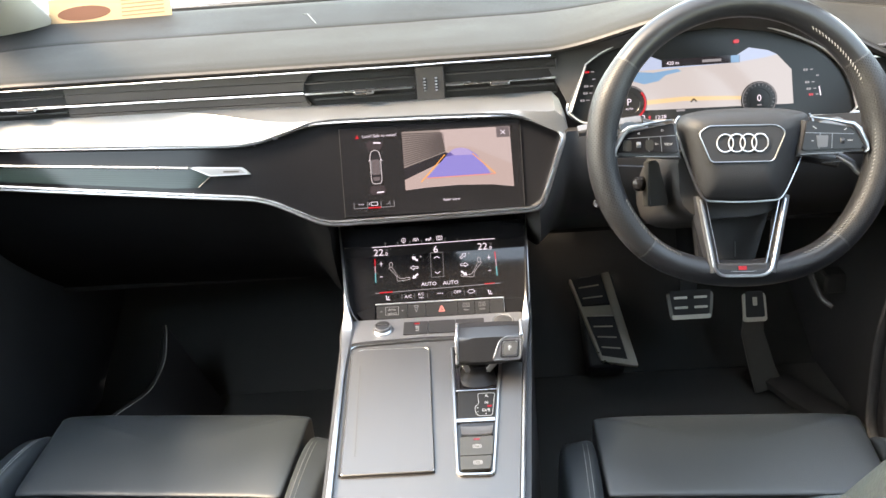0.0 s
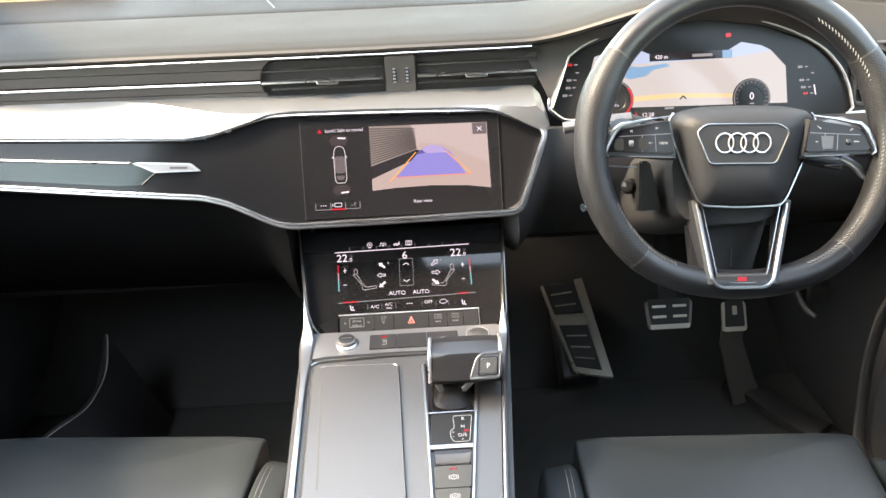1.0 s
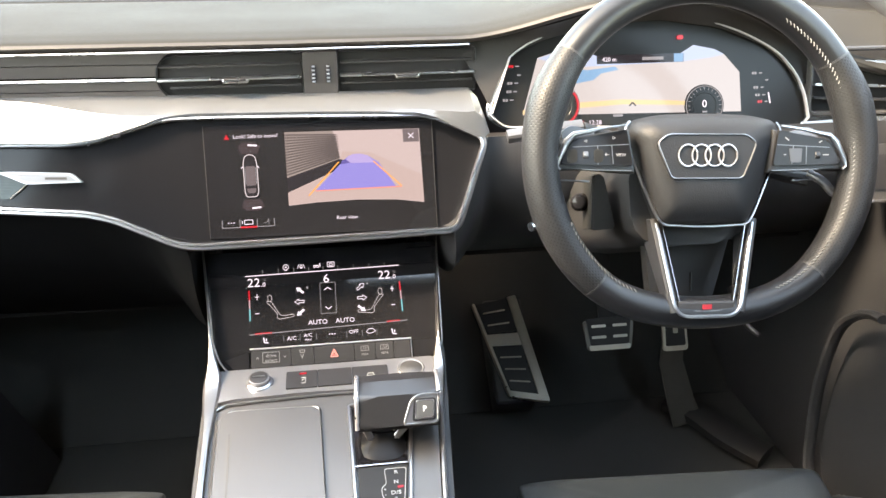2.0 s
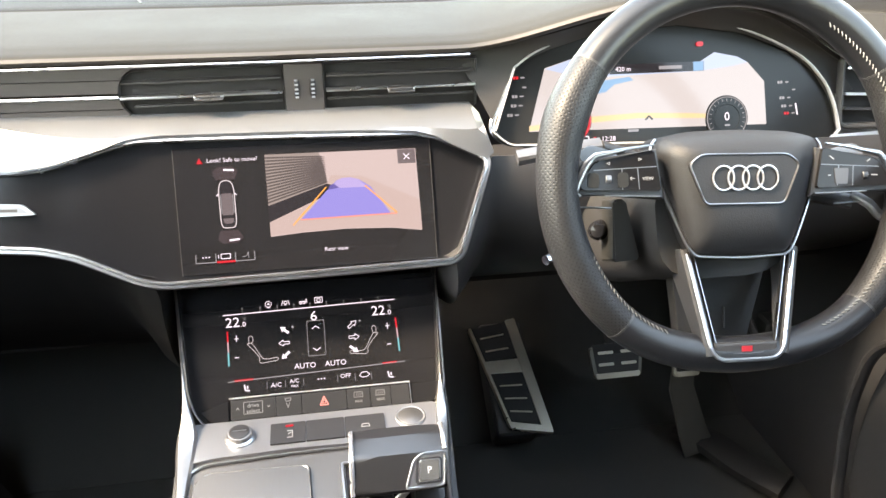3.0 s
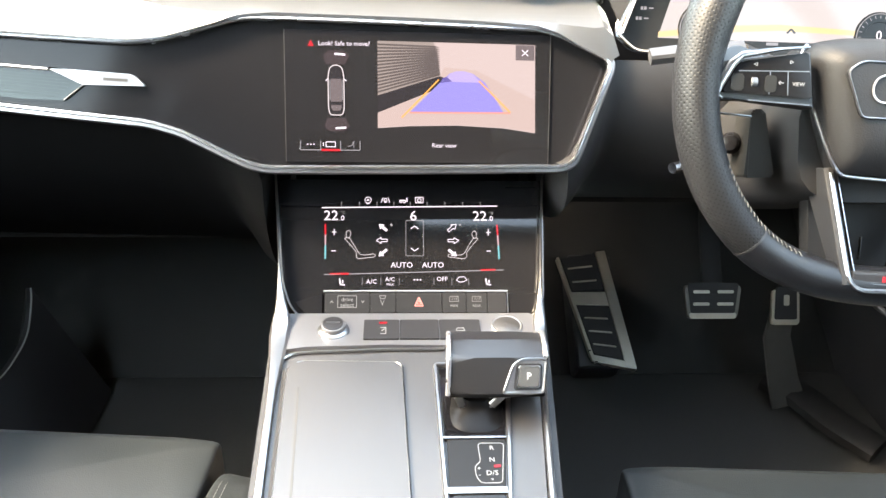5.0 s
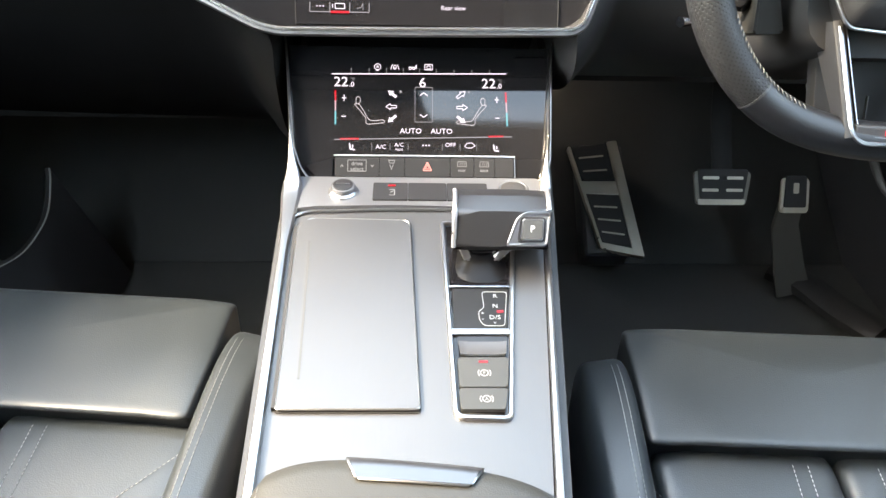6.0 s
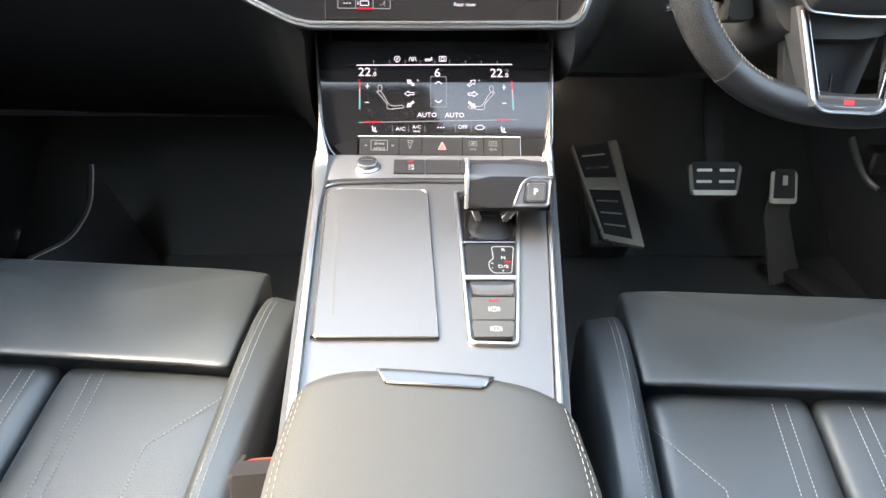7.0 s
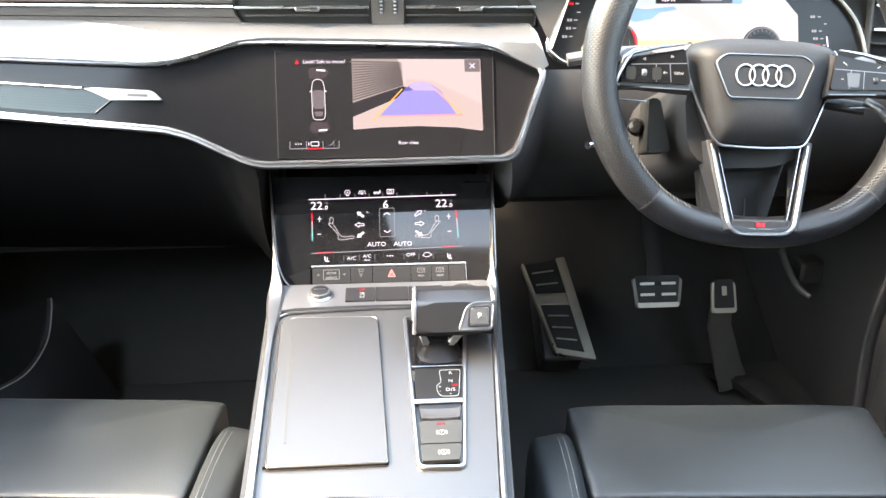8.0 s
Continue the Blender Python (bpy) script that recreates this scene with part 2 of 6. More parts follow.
def block(m, size, bevel=0.0, seg=3, bm=None):
    """A box with rounded edges, centred on m."""
    own = bmesh.new()
    bmesh.ops.create_cube(own, size=1, matrix=m @ Matrix.Diagonal((*size, 1)))
    if bevel:
        bmesh.ops.bevel(own, geom=list(own.edges), offset=bevel, segments=seg, affect="EDGES", profile=0.6)
    return own


def sweep(path, a, b, n, closed=False, sides=8, square=2.0, caps=True):
    """A bar along a path; a: half width across, b: half height along n."""
    path = [Vector(p) for p in path]
    count = len(path)
    bm = bmesh.new()
    rings = []
    for i, p in enumerate(path):
        prev = path[i - 1] if (closed or i) else p
        nxt = path[(i + 1) % count] if (closed or i < count - 1) else p
        t = (nxt - prev).normalized()
        up = Vector(n(i / max(1, count - 1)) if callable(n) else n)
        side = t.cross(up).normalized()
        up = side.cross(t).normalized()
        aa = a(i / max(1, count - 1)) if callable(a) else a
        bb = b(i / max(1, count - 1)) if callable(b) else b
        ring = []
        for k in range(sides):
            th = 2 * math.pi * (k + 0.5) / sides
            c, s = math.cos(th), math.sin(th)
            c, s = (math.copysign(abs(q) ** (2 / square), q) for q in (c, s))
            ring.append(bm.verts.new(p + side * aa * c + up * bb * s))
        rings.append(ring)
    for i in range(count if closed else count - 1):
        r0, r1 = rings[i], rings[(i + 1) % count]
        for k in range(sides):
            bm.faces.new((r0[k], r0[(k + 1) % sides], r1[(k + 1) % sides], r1[k]))
    if not closed and caps:
        bm.faces.new(rings[0][::-1])
        bm.faces.new(rings[-1])
    return bm


def curve(pts, n=8):
    """A smooth line through points."""
    pts = [Vector(p) for p in pts]
    out = []
    for i in range(len(pts) - 1):
        p0, p1, p2, p3 = pts[max(i - 1, 0)], pts[i], pts[i + 1], pts[min(i + 2, len(pts) - 1)]
        for k in range(n):
            s = k / n
            out.append(0.5 * ((2 * p1) + (p2 - p0) * s + (2 * p0 - 5 * p1 + 4 * p2 - p3) * s * s + (3 * p1 - p0 - 3 * p2 + p3) * s ** 3))
    out.append(pts[-1])
    return out


def sheet(f, nu, nv, thick=0.0):
    """A surface from f(s, t); thick gives it a back at that offset along -normal."""
    bm = bmesh.new()
    g = [[bm.verts.new(f(i / nu, j / nv)) for j in range(nv + 1)] for i in range(nu + 1)]
    for i in range(nu):
        for j in range(nv):
            bm.faces.new((g[i][j], g[i + 1][j], g[i + 1][j + 1], g[i][j + 1]))
    if thick:
        bm.normal_update()
        bmesh.ops.solidify(bm, geom=list(bm.faces), thickness=thick)
    return bm


def pillow(f, ax, ay, az, power=4.0, nu=28, nv=20, plan=None):
    """A rounded cushion: a superellipsoid of those half sizes, shaped by f(Vector) to its place. plan: the power of its plan."""
    bm = bmesh.new()
    plan = plan or power

    def q(c, e):
        return math.copysign(abs(c) ** (2 / e), c)
    rows = []
    for j in range(1, nv):
        ph = -math.pi / 2 + math.pi * j / nv
        row = []
        for i in range(nu):
            th = 2 * math.pi * (i + 0.5) / nu
            r = q(math.cos(ph), power)
            row.append(bm.verts.new(f(Vector((ax * r * q(math.cos(th), plan), ay * r * q(math.sin(th), plan), az * q(math.sin(ph), power))))))
        rows.append(row)
    bot, top = bm.verts.new(f(Vector((0, 0, -az)))), bm.verts.new(f(Vector((0, 0, az))))
    for j in range(len(rows) - 1):
        for i in range(nu):
            bm.faces.new((rows[j][i], rows[j][(i + 1) % nu], rows[j + 1][(i + 1) % nu], rows[j + 1][i]))
    for i in range(nu):
        bm.faces.new((bot, rows[0][(i + 1) % nu], rows[0][i]))
        bm.faces.new((top, rows[-1][i], rows[-1][(i + 1) % nu]))
    return bm


def crown(x, y, ax, ay, az, power=4.0, plan=None):
    """The height of such a cushion's upper side."""
    plan = plan or power
    r = (abs(x / ax) ** plan + abs(y / ay) ** plan) ** (1 / plan)
    return az * max(0.0, 1 - r ** power) ** (1 / power)


def turned(m, profile, seg=24):
    """A turned solid: profile of (radius, height) along m's w axis."""
    bm = bmesh.new()
    rings = [[bm.verts.new(m @ Vector((r * math.cos(2 * math.pi * k / seg), r * math.sin(2 * math.pi * k / seg), h))) for k in range(seg)] for r, h in profile]
    for a, b in zip(rings, rings[1:]):
        for k in range(seg):
            bm.faces.new((a[k], a[(k + 1) % seg], b[(k + 1) % seg], b[k]))
    bm.faces.new(rings[0][::-1])
    bm.faces.new(rings[-1])
    return bm


def words(name, text, m, size, material, parent, align="CENTER", depth=0.0002, label=""):
    """Lettering on a plane, centred on m."""
    cu = bpy.data.curves.new(name, "FONT")
    cu.body, cu.size, cu.extrude = text, size, depth
    cu.align_x, cu.align_y, cu.resolution_u = align, "CENTER", 2
    tmp = new("tmp", cu)
    mesh = bpy.data.meshes.new_from_object(tmp.evaluated_get(bpy.context.evaluated_depsgraph_get()))
    bpy.data.objects.remove(tmp)
    mesh.transform(m)
    mesh.materials.clear()
    return link(name, mesh, material, parent, label, smooth=False)


def at(m, u, v, w=0.0):
    return m @ Matrix.Translation((u, v, w))


def lines(m, segs, width, w, height=0.0003):
    """Several thin straight bars on a plane, one mesh."""
    bm = bmesh.new()
    for (u0, v0), (u1, v1) in segs:
        d = Vector((u1 - u0, v1 - v0)).normalized() * width / 2
        e = Vector((-d.y, d.x))
        prism(m, [(u0 - e.x, v0 - e.y), (u1 - e.x, v1 - e.y), (u1 + e.x, v1 + e.y), (u0 + e.x, v0 + e.y)], w, w + height, bm=bm)
    return bm


def outline(pts, close=True):
    n = len(pts)
    return [(pts[i], pts[(i + 1) % n]) for i in range(n if close else n - 1)]


def stitches(path, n, length=0.0045, gap=0.0022, width=0.0010):
    """A row of single stitches along a path, one mesh."""
    path = [Vector(p) for p in path]
    bm = bmesh.new()
    dists = [0.0]
    for a, b in zip(path, path[1:]):
        dists.append(dists[-1] + (b - a).length)

    def along(d):
        for i in range(len(path) - 1):
            if d <= dists[i + 1] or i == len(path) - 2:
                s = (d - dists[i]) / max(1e-9, dists[i + 1] - dists[i])
                return path[i].lerp(path[i + 1], s)
    d = 0.0
    while d + length < dists[-1]:
        p, q = along(d), along(d + length)
        t = (q - p).normalized()
        up = Vector(n).normalized()
        s = t.cross(up).normalized() * width / 2
        up = s.cross(t).normalized() * width / 2
        mid = (p + q) / 2
        ends = []
        for o, k in ((p, 0.5), (mid, 1.0), (q, 0.5)):
            ends.append([bm.verts.new(o + s * k), bm.verts.new(o + up * k * 1.4), bm.verts.new(o - s * k), bm.verts.new(o - up * k)])
        for r0, r1 in zip(ends, ends[1:]):
            for k in range(4):
                bm.faces.new((r0[k], r0[(k + 1) % 4], r1[(k + 1) % 4], r1[k]))
        bm.faces.new(ends[0][::-1])
        bm.faces.new(ends[-1])
        d += length + gap
    return bm


def smooth(a, b, x):
    s = min(1, max(0, (x - a) / (b - a)))
    return s * s * (3 - 2 * s)


# ---- planes of the cabin ----
UPM = plane((0, 1.0527, 0.60), (0, -1, 0.38))          # fascia with the upper screen
LOM = plane((0, 0.997, 0.425), (0, -0.049, 0.0515))    # lower screen
COM = plane((0, 0.676, 0.374), (0, -0.0737, 1))        # console plate
WHM = plane((0.368, 0.889, 0.648), (0, -1, 0.40), spin=-2.5)   # steering wheel
CLM = plane((0, 1.10, 0.66), (0, -1, 0.35))            # instrument cluster


def U(x, z):
    """Fascia coordinates: the drawing's x and z, brought to the panel's rake."""
    k = 0.9862 + 0.10 * (z - 0.60)
    return (0.015 + (x - 0.015) * k, 1.0698 * (0.25 - (0.85 - z) * k))


def L(x, z):
    return (x, (z - 0.425) / 0.689)


def C(x, y):
    return (x, (y - 0.676) * 1.0027)


def K(x, z):
    return (x, (z - 0.66) * 1.0595)


def on(m, uv, w=0.0):
    return m @ Vector((uv[0], uv[1], w))


# ---- outside and body shell ----
bm = bmesh.new()
bmesh.ops.create_grid(bm, x_segments=8, y_segments=8, size=600, matrix=pose(0, 0, -0.38))
tagged(part("ground", bm, PAVING, smooth=False), "pale sunlit paving around the car", "ground", kind="structure")


def shell():
    bm = block(pose(0, 0.10, -0.012), (1.64, 2.70, 0.024), 0.004)
    tagged(part("floor", bm, CARPET), "black carpeted cabin floor", "floor", kind="structure")
    # toe board rising towards the bulkhead
    bm = sheet(lambda s, t: Vector((-0.74 + 1.48 * s, 1.385 + 0.42 * t, 0.002 + 0.40 * t ** 1.15)), 12, 10, 0.02)
    tagged(part("bulkhead", bm, CARPET), "black carpeted toe board under the dashboard", "toe board", kind="structure")
    bm = sheet(lambda s, t: Vector((-0.76 + 1.52 * s, 1.80 - 0.1 * t, 0.38 + 0.32 * t)), 2, 2, 0.02)
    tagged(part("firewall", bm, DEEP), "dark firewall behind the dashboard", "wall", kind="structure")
    for side, name in ((-1, "wall_left"), (1, "wall_right")):
        def f(s, t, side=side):
            z = 0.78 * t
            bulge = 0.035 * math.sin(math.pi * min(1, t * 1.1)) + 0.03 * math.exp(-((z - 0.55) / 0.06) ** 2)
            return Vector((side * (0.775 - bulge), -1.2 + (2.95 - 0.45 * smooth(0.55, 0.76, z)) * s, z))
        tagged(part(name, sheet(f, 24, 24, 0.03 * side), DOORSKIN), "dark moulded door panel beside the seats", "door panel", kind="structure")
    def roof(s, t):
        x = -0.62 + 1.24 * t
        # unseen front edge pushed forward on the passenger side to darken the screen's reflection
        y = -1.18 + (1.95 - 0.10 * smooth(-0.005, 0.03, x)) * s
        return Vector((x, y, 1.28 - 0.04 * (x / 0.62) ** 2 - 0.03 * ((y + 0.2) / 0.9) ** 2))
    tagged(part("ceiling", sheet(roof, 16, 72, 0.03), ROOFCLOTH), "dark grey cloth headliner", "headliner", kind="structure")
    for side, name in ((-1, "pillar_left"), (1, "pillar_right")):
        bm = sweep(curve([(side * 0.715, 1.50, 0.70), (side * 0.70, 1.36, 0.80), (side * 0.655, 1.05, 0.99), (side * 0.590, 0.72, 1.185), (side * 0.60, 0.40, 1.235), (side * 0.60, -1.15, 1.21)], 6),
                   lambda s: 0.06 - 0.03 * s, 0.03, (side * 0.5, 0, 1), sides=12, square=2.6)
        tagged(part(name, bm, TRIMGREY), "pale grey windscreen pillar trim", "pillar", kind="structure")
        # unseen pillars, sized and placed to cut light on the driver seat and fascia
        bm = block(pose(side * 0.69, -0.11 if side < 0 else 0.06, 1.0, 0, side * -14, 0), (0.05, 0.28 if side < 0 else 0.26, 0.46), 0.02)
        tagged(part(name.replace("pillar", "door_pillar"), bm, TRIMGREY), "pale grey door pillar out of view, widened to block side light", "pillar", kind="structure")
        # added blockers out of view, keeping rear window sky off the gloss fascia
        bm = block(pose(side * 0.68, -0.77, 1.0, 0, side * -14, 0), (0.05, 0.86, 0.50), 0.02)
        tagged(part(name.replace("pillar", "rear_light_block"), bm, ROOFCLOTH), "added dark panel out of view, blocking light from the rear side window", "pillar", kind="structure")
    for side, name in ((-1, "seal_left"), (1, "seal_right")):
        pts = [Vector((side * 0.70 * (1 - 0.16 * t), 1.555 - 0.90 * t - 0.06, 0.765 + 0.45 * t ** 0.9)) for t in [k / 20 for k in range(21)]]
        tagged(part(name, sweep(pts, 0.016, 0.006, (0, -0.4, 1), sides=8), RUBBER), "black windscreen edge beside the pillar", "seal", kind="structure")
    bm = sheet(lambda s, t: Vector(((-0.72 + 1.44 * s) * (1 - 0.20 * t), 1.58 - 1.22 * t - 0.06 * (2 * s - 1) ** 2, 0.76 + 0.565 * t ** 0.9)), 12, 12, 0.004)
    w = tagged(part("windscreen", bm, glass), "clear laminated windscreen glass", "windscreen", kind="structure")
    w.visible_shadow = False
    for side, name in ((-1, "window_left"), (1, "window_right")):
        bm = sheet(lambda s, t: Vector((side * (0.745 - 0.12 * t), -1.1 + 2.35 * s - 0.55 * t * s, 0.79 + 0.36 * t)), 6, 4, 0.004)
        w = tagged(part(name, bm, glass), "clear side window glass", "window", kind="structure")
        w.visible_shadow = False
    bm = block(pose(0, -1.215, 0.62), (1.50, 0.05, 1.27), 0.01)
    tagged(part("wall_rear", bm, DOORSKIN), "dark rear bulkhead of the cabin", "wall", kind="structure")


shell()


# ---- dashboard ----
dash = empty("dashboard", (0, 1.15, 0.35), "dark grey dashboard with brushed aluminium and gloss black bands", "dashboard")


def hood(x):
    return smooth(0.165, 0.36, x) * (1 - smooth(0.42, 0.70, x))


def pad_surface(s, t):
    x = -0.735 + 1.47 * s
    h = hood(x)
    # from under the lip, over it and back to the glass
    prof = [(1.122, 0.7165), (1.106, 0.7185), (1.098, 0.7235), (1.104, 0.7290), (1.125, 0.7335), (1.18, 0.7385), (1.25, 0.7425), (1.29, 0.7450),
            (1.296, 0.7440), (1.302, 0.7465), (1.38, 0.7530), (1.47, 0.7600), (1.53, 0.7560), (1.60, 0.7420)]
    k = t * (len(prof) - 1)
    i = min(int(k), len(prof) - 2)
    f = k - i
    y = prof[i][0] * (1 - f) + prof[i + 1][0] * f
    z = prof[i][1] * (1 - f) + prof[i + 1][1] * f
    fade = 1 - smooth(1.10, 1.42, y)
    z += (0.047 * h - 0.052 * smooth(0.44, 0.70, x)) * fade
    y -= 0.055 * h * fade
    end = max(0, abs(x) - 0.56) / 0.175
    y -= 0.10 * end ** 2 * (1 if t > 0.3 else t / 0.3)
    z += 0.004 * (-x - 0.1) * (1 if x < 0 else 0)
    return Vector((x, y, z))


part("front_lip", sheet(lambda s, t: pad_surface(s, t * 2.6 / 13), 90, 10, 0.008), HOODSKIN, dash, "dark rolled front lip", angle=60)
part("top_pad", sheet(lambda s, t: pad_surface(s, (2.6 + t * 5.9) / 13), 90, 26, 0.012), PAD, dash, "dark grey soft-touch top pad", angle=50)
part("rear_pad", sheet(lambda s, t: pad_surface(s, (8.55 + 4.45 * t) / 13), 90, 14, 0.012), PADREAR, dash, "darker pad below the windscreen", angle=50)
for a, b in (((-0.197, 1.392), (-0.172, 1.320)), ((-0.205, 1.392), (-0.190, 1.386))):
    pts = []
    for k in range(6):
        x, y = a[0] + (b[0] - a[0]) * k / 5, a[1] + (b[1] - a[1]) * k / 5
        z = 0.7465 + 0.0065 * (y - 1.302) / 0.078 if y < 1.38 else 0.7530 + 0.0070 * (y - 1.38) / 0.09
        pts.append((x, y, z + 0.004 * (-x - 0.1) + 0.0006))
    part("pad_mark", sweep(pts, 0.0011, 0.0006, (0, 0, 1), sides=6), GREYRUB, dash, "thin pale line on the rear pad")
part("windscreen_seal", sweep([pad_surface(s / 60, 12.55 / 13) + Vector((0, 0, 0.006)) for s in range(61)], 0.010, 0.008, (0, 0, 1), sides=8), RUBBER, dash, "black rubber windscreen seal")


ARCH = [(0.1965, 0.640), (0.2255, 0.6990), (0.2560, 0.7160), (0.3205, 0.7335), (0.4070, 0.7380), (0.4780, 0.7280), (0.5400, 0.7025), (0.5700, 0.6765), (0.5845, 0.6500), (0.5905, 0.6220), (0.5820, 0.6130), (0.2165, 0.6240)]


def hood_face(s, t):
    x = 0.165 + 0.52 * s
    up = pad_surface((x + 0.735) / 1.47, 0.0)
    ax = 0.200 + (x - 0.165) * (0.380 / 0.52)
    az = 0.62
    for (xa, za), (xb, zb) in zip(ARCH[1:], ARCH[2:10]):
        if xa <= ax <= xb:
            az = za + (zb - za) * (ax - xa) / (xb - xa)
    low = on(CLM, K(ax, az if ax >= 0.2264 else 0.640 + 0.0634 * (ax - 0.196) / 0.0304), 0.001)
    # hollowed out above the middle of the dials
    lift = 0.011 * math.sin(math.pi * t) * smooth(0.25, 0.33, ax) * (1 - smooth(0.49, 0.56, ax))
    return (up + Vector((0, 0.004, 0))).lerp(low, t) + Vector((0, 0, lift))


part("binnacle", sheet(hood_face, 24, 6, 0.004), HOODSKIN, dash, "brown-black instrument binnacle")
part("chrome_line", sweep([pad_surface(s / 40 * 0.62, 0.12) + Vector((0, -0.004, -0.0035)) for s in range(41)], 0.0012, 0.0014, (0, -1, 0), sides=8), SATIN, dash, "thin bright line under the lip")

# vent band
VY = 1.108
BACK = plane((0, VY + 0.03, 0.69), (0, -1, 0))
VB = plane((0, VY, 0.69), (0, -1, 0))
slab("band_back", BACK, rect(-0.70, -0.032, 0.195, 0.030), -0.004, 0, DEEP, dash)


def zlift(x):
    return 0.012 * max(0, -x - 0.15)


def vent_end(x, z):
    """The rounded left end of a vent at height z."""
    d = min(abs(z - 0.689) / 0.0275, 0.98)
    return x + 0.0275 * (1 - math.sqrt(1 - d * d))


def band_slat(z0, z1):
    bm = bmesh.new()
    zs = [z0 + (z1 - z0) * k / 6 for k in range(7)]
    for a, b in ((-0.72, -0.64), (-0.50, -0.166)):
        prism(VB, [(a, z0 - 0.69 + zlift(a)), *[(vent_end(b, z), z - 0.69 + zlift(b)) for z in zs], (a, z1 - 0.69 + zlift(a))], -0.012, 0.0, bm=bm)
    return bm


for z0, z1 in ((0.7035, 0.7145), (0.6905, 0.7025), (0.6755, 0.6845), (0.6640, 0.6745)):
    part("band_slat", band_slat(z0, z1), BROWNBLACK, dash, smooth=False)
part("blade_line", sweep([(x, VY - 0.001, 0.6872 + zlift(x)) for x in (-0.72, -0.5, -0.166)], 0.0016, 0.0022, (0, -1, 0), sides=6), SATIN, dash, "satin silver blade line")


def vent(a, b, round_left, tab):
    v = empty("air_vent", ((a + b) / 2, VY, 0.66), "black horizontal air vent with a satin silver blade", "air vent", "air vents")
    zl = zlift((a + b) / 2)
    r = [0.030, 0.002, 0.002, 0.030] if round_left else [0.002] * 4
    shape = rounded(rect(a, -0.0265 + zl, b, 0.0215 + zl), r)
    slab("duct", VB, shape, -0.028, -0.008, VENTBLACK, v)
    part("surround", sweep([VB @ Vector((p[0], p[1], -0.007)) for p in shape], 0.0010, 0.004, (0, -1, 0), closed=True, sides=6), BLACK, v)
    for dz in (-0.0140, 0.0105):
        inset_ = 0.010 * (abs(dz) > 0.013) if round_left else 0.0
        part("slat", block(pose((a + b + inset_) / 2, VY + 0.0075, 0.69 + dz + zl, 10 if dz > 0 else -8, 0, 0), (b - a - 0.006 - inset_, 0.013, 0.0022), 0.0008, 2), VENTSLAT, v)
    blade = part("blade", block(pose((a + b) / 2, VY - 0.001, 0.6865 + zl * 0.95), (b - a - 0.004, 0.010, 0.0024), 0.0008, 2), SATIN, v, "satin silver blade")
    if tab:
        part("tab", block(pose(tab, VY - 0.006, 0.6855 + zl), (0.028, 0.014, 0.0052), 0.0020, 2), SATIN, blade, "satin silver direction tab")
        part("tab_recess", block(pose(tab, VY - 0.0128, 0.6868 + zl), (0.023, 0.001, 0.0022), 0.0004, 1), BTN, blade)
    return v


vent(-0.64, -0.500, True, -0.553)
vent(-0.166, -0.0085, True, -0.081)
vent(0.0305, 0.186, False, 0.107)
hub = empty("vent_control", (0.011, VY, 0.66), "black vent control panel with two thumbwheels", "vent control")
slab("plate", VB, rounded(rect(-0.0078, -0.027, 0.0298, 0.0225), 0.002), -0.01, 0.0005, BROWNBLACK, hub, 0.001)
for x in (0.0035, 0.0195):
    tw = part("thumbwheel", turned(plane((x, VY + 0.010, 0.6885), (1, 0, 0), (0, 1, 0)) @ pose(0, 0, -0.0028), [(0.0125, 0), (0.0135, 0.0008), (0.0135, 0.0048), (0.0125, 0.0056)], 28), BTN, hub)
    for k in range(5):
        part("grip_dot", block(pose(x, VY - 0.0036 + abs(k - 2) * 0.0008, 0.6885 + (k - 2) * 0.0042), (0.0034, 0.0016, 0.0018), 0.0004, 1), SATIN, tw)

# trim outline round the gloss fascia
TOP = [(-0.735, 0.649), (-0.60, 0.6425), (-0.42, 0.634), (-0.30, 0.6285), (-0.258, 0.6275), (-0.225, 0.6315), (-0.165, 0.6475), (-0.13, 0.6502), (0.00, 0.6480), (0.118, 0.6445)]
RIGHT = [(0.138, 0.6405), (0.185, 0.6195)]
LOW = [(0.190, 0.613), (0.156, 0.527), (0.146, 0.5215), (0.00, 0.5195), (-0.135, 0.5185), (-0.155, 0.5225), (-0.215, 0.5510), (-0.245, 0.5590), (-0.36, 0.5700), (-0.60, 0.5945), (-0.735, 0.6075)]
ring = [U(*p) for p in TOP + RIGHT + LOW]
slab("gloss_fascia", UPM, ring, -0.030, -0.0035, GLOSS, dash, label="gloss black fascia panel")
edge = [on(UPM, U(*p), 0.001) for p in TOP]
EDGE_N = UPM.to_3x3() @ Vector((0, 0, 1))


def outset(pts, d):
    """An open line moved d to the outer side (below and right of the fascia)."""
    out = []
    for i, p in enumerate(pts):
        a, b = Vector(pts[max(i - 1, 0)]), Vector(pts[min(i + 1, len(pts) - 1)])
        t_ = (b - a).normalized()
        out.append((p[0] - t_.y * d, p[1] + t_.x * d))
    return out


low_line = bend([U(*p) for p in (TOP[-1], RIGHT[0], (0.1890, 0.6172), *LOW[1:])], 0.010, 6)
part("lower_trim", sweep([on(UPM, p, 0.0105 - 0.0090 * smooth(0.000, 0.045, p[1])) for p in low_line], 0.0021, 0.0026, EDGE_N, sides=10, square=2.6), SATIN, dash, "bright satin silver trim edge under the fascia")
part("trim_flank", sweep([on(UPM, p, 0.0020 - 0.0080 * smooth(0.000, 0.045, p[1])) for p in outset(low_line, 0.0034)], 0.0034, 0.0095, EDGE_N, sides=12, square=3.2), TRIMFLANK, dash, "duller silver flank of the trim")
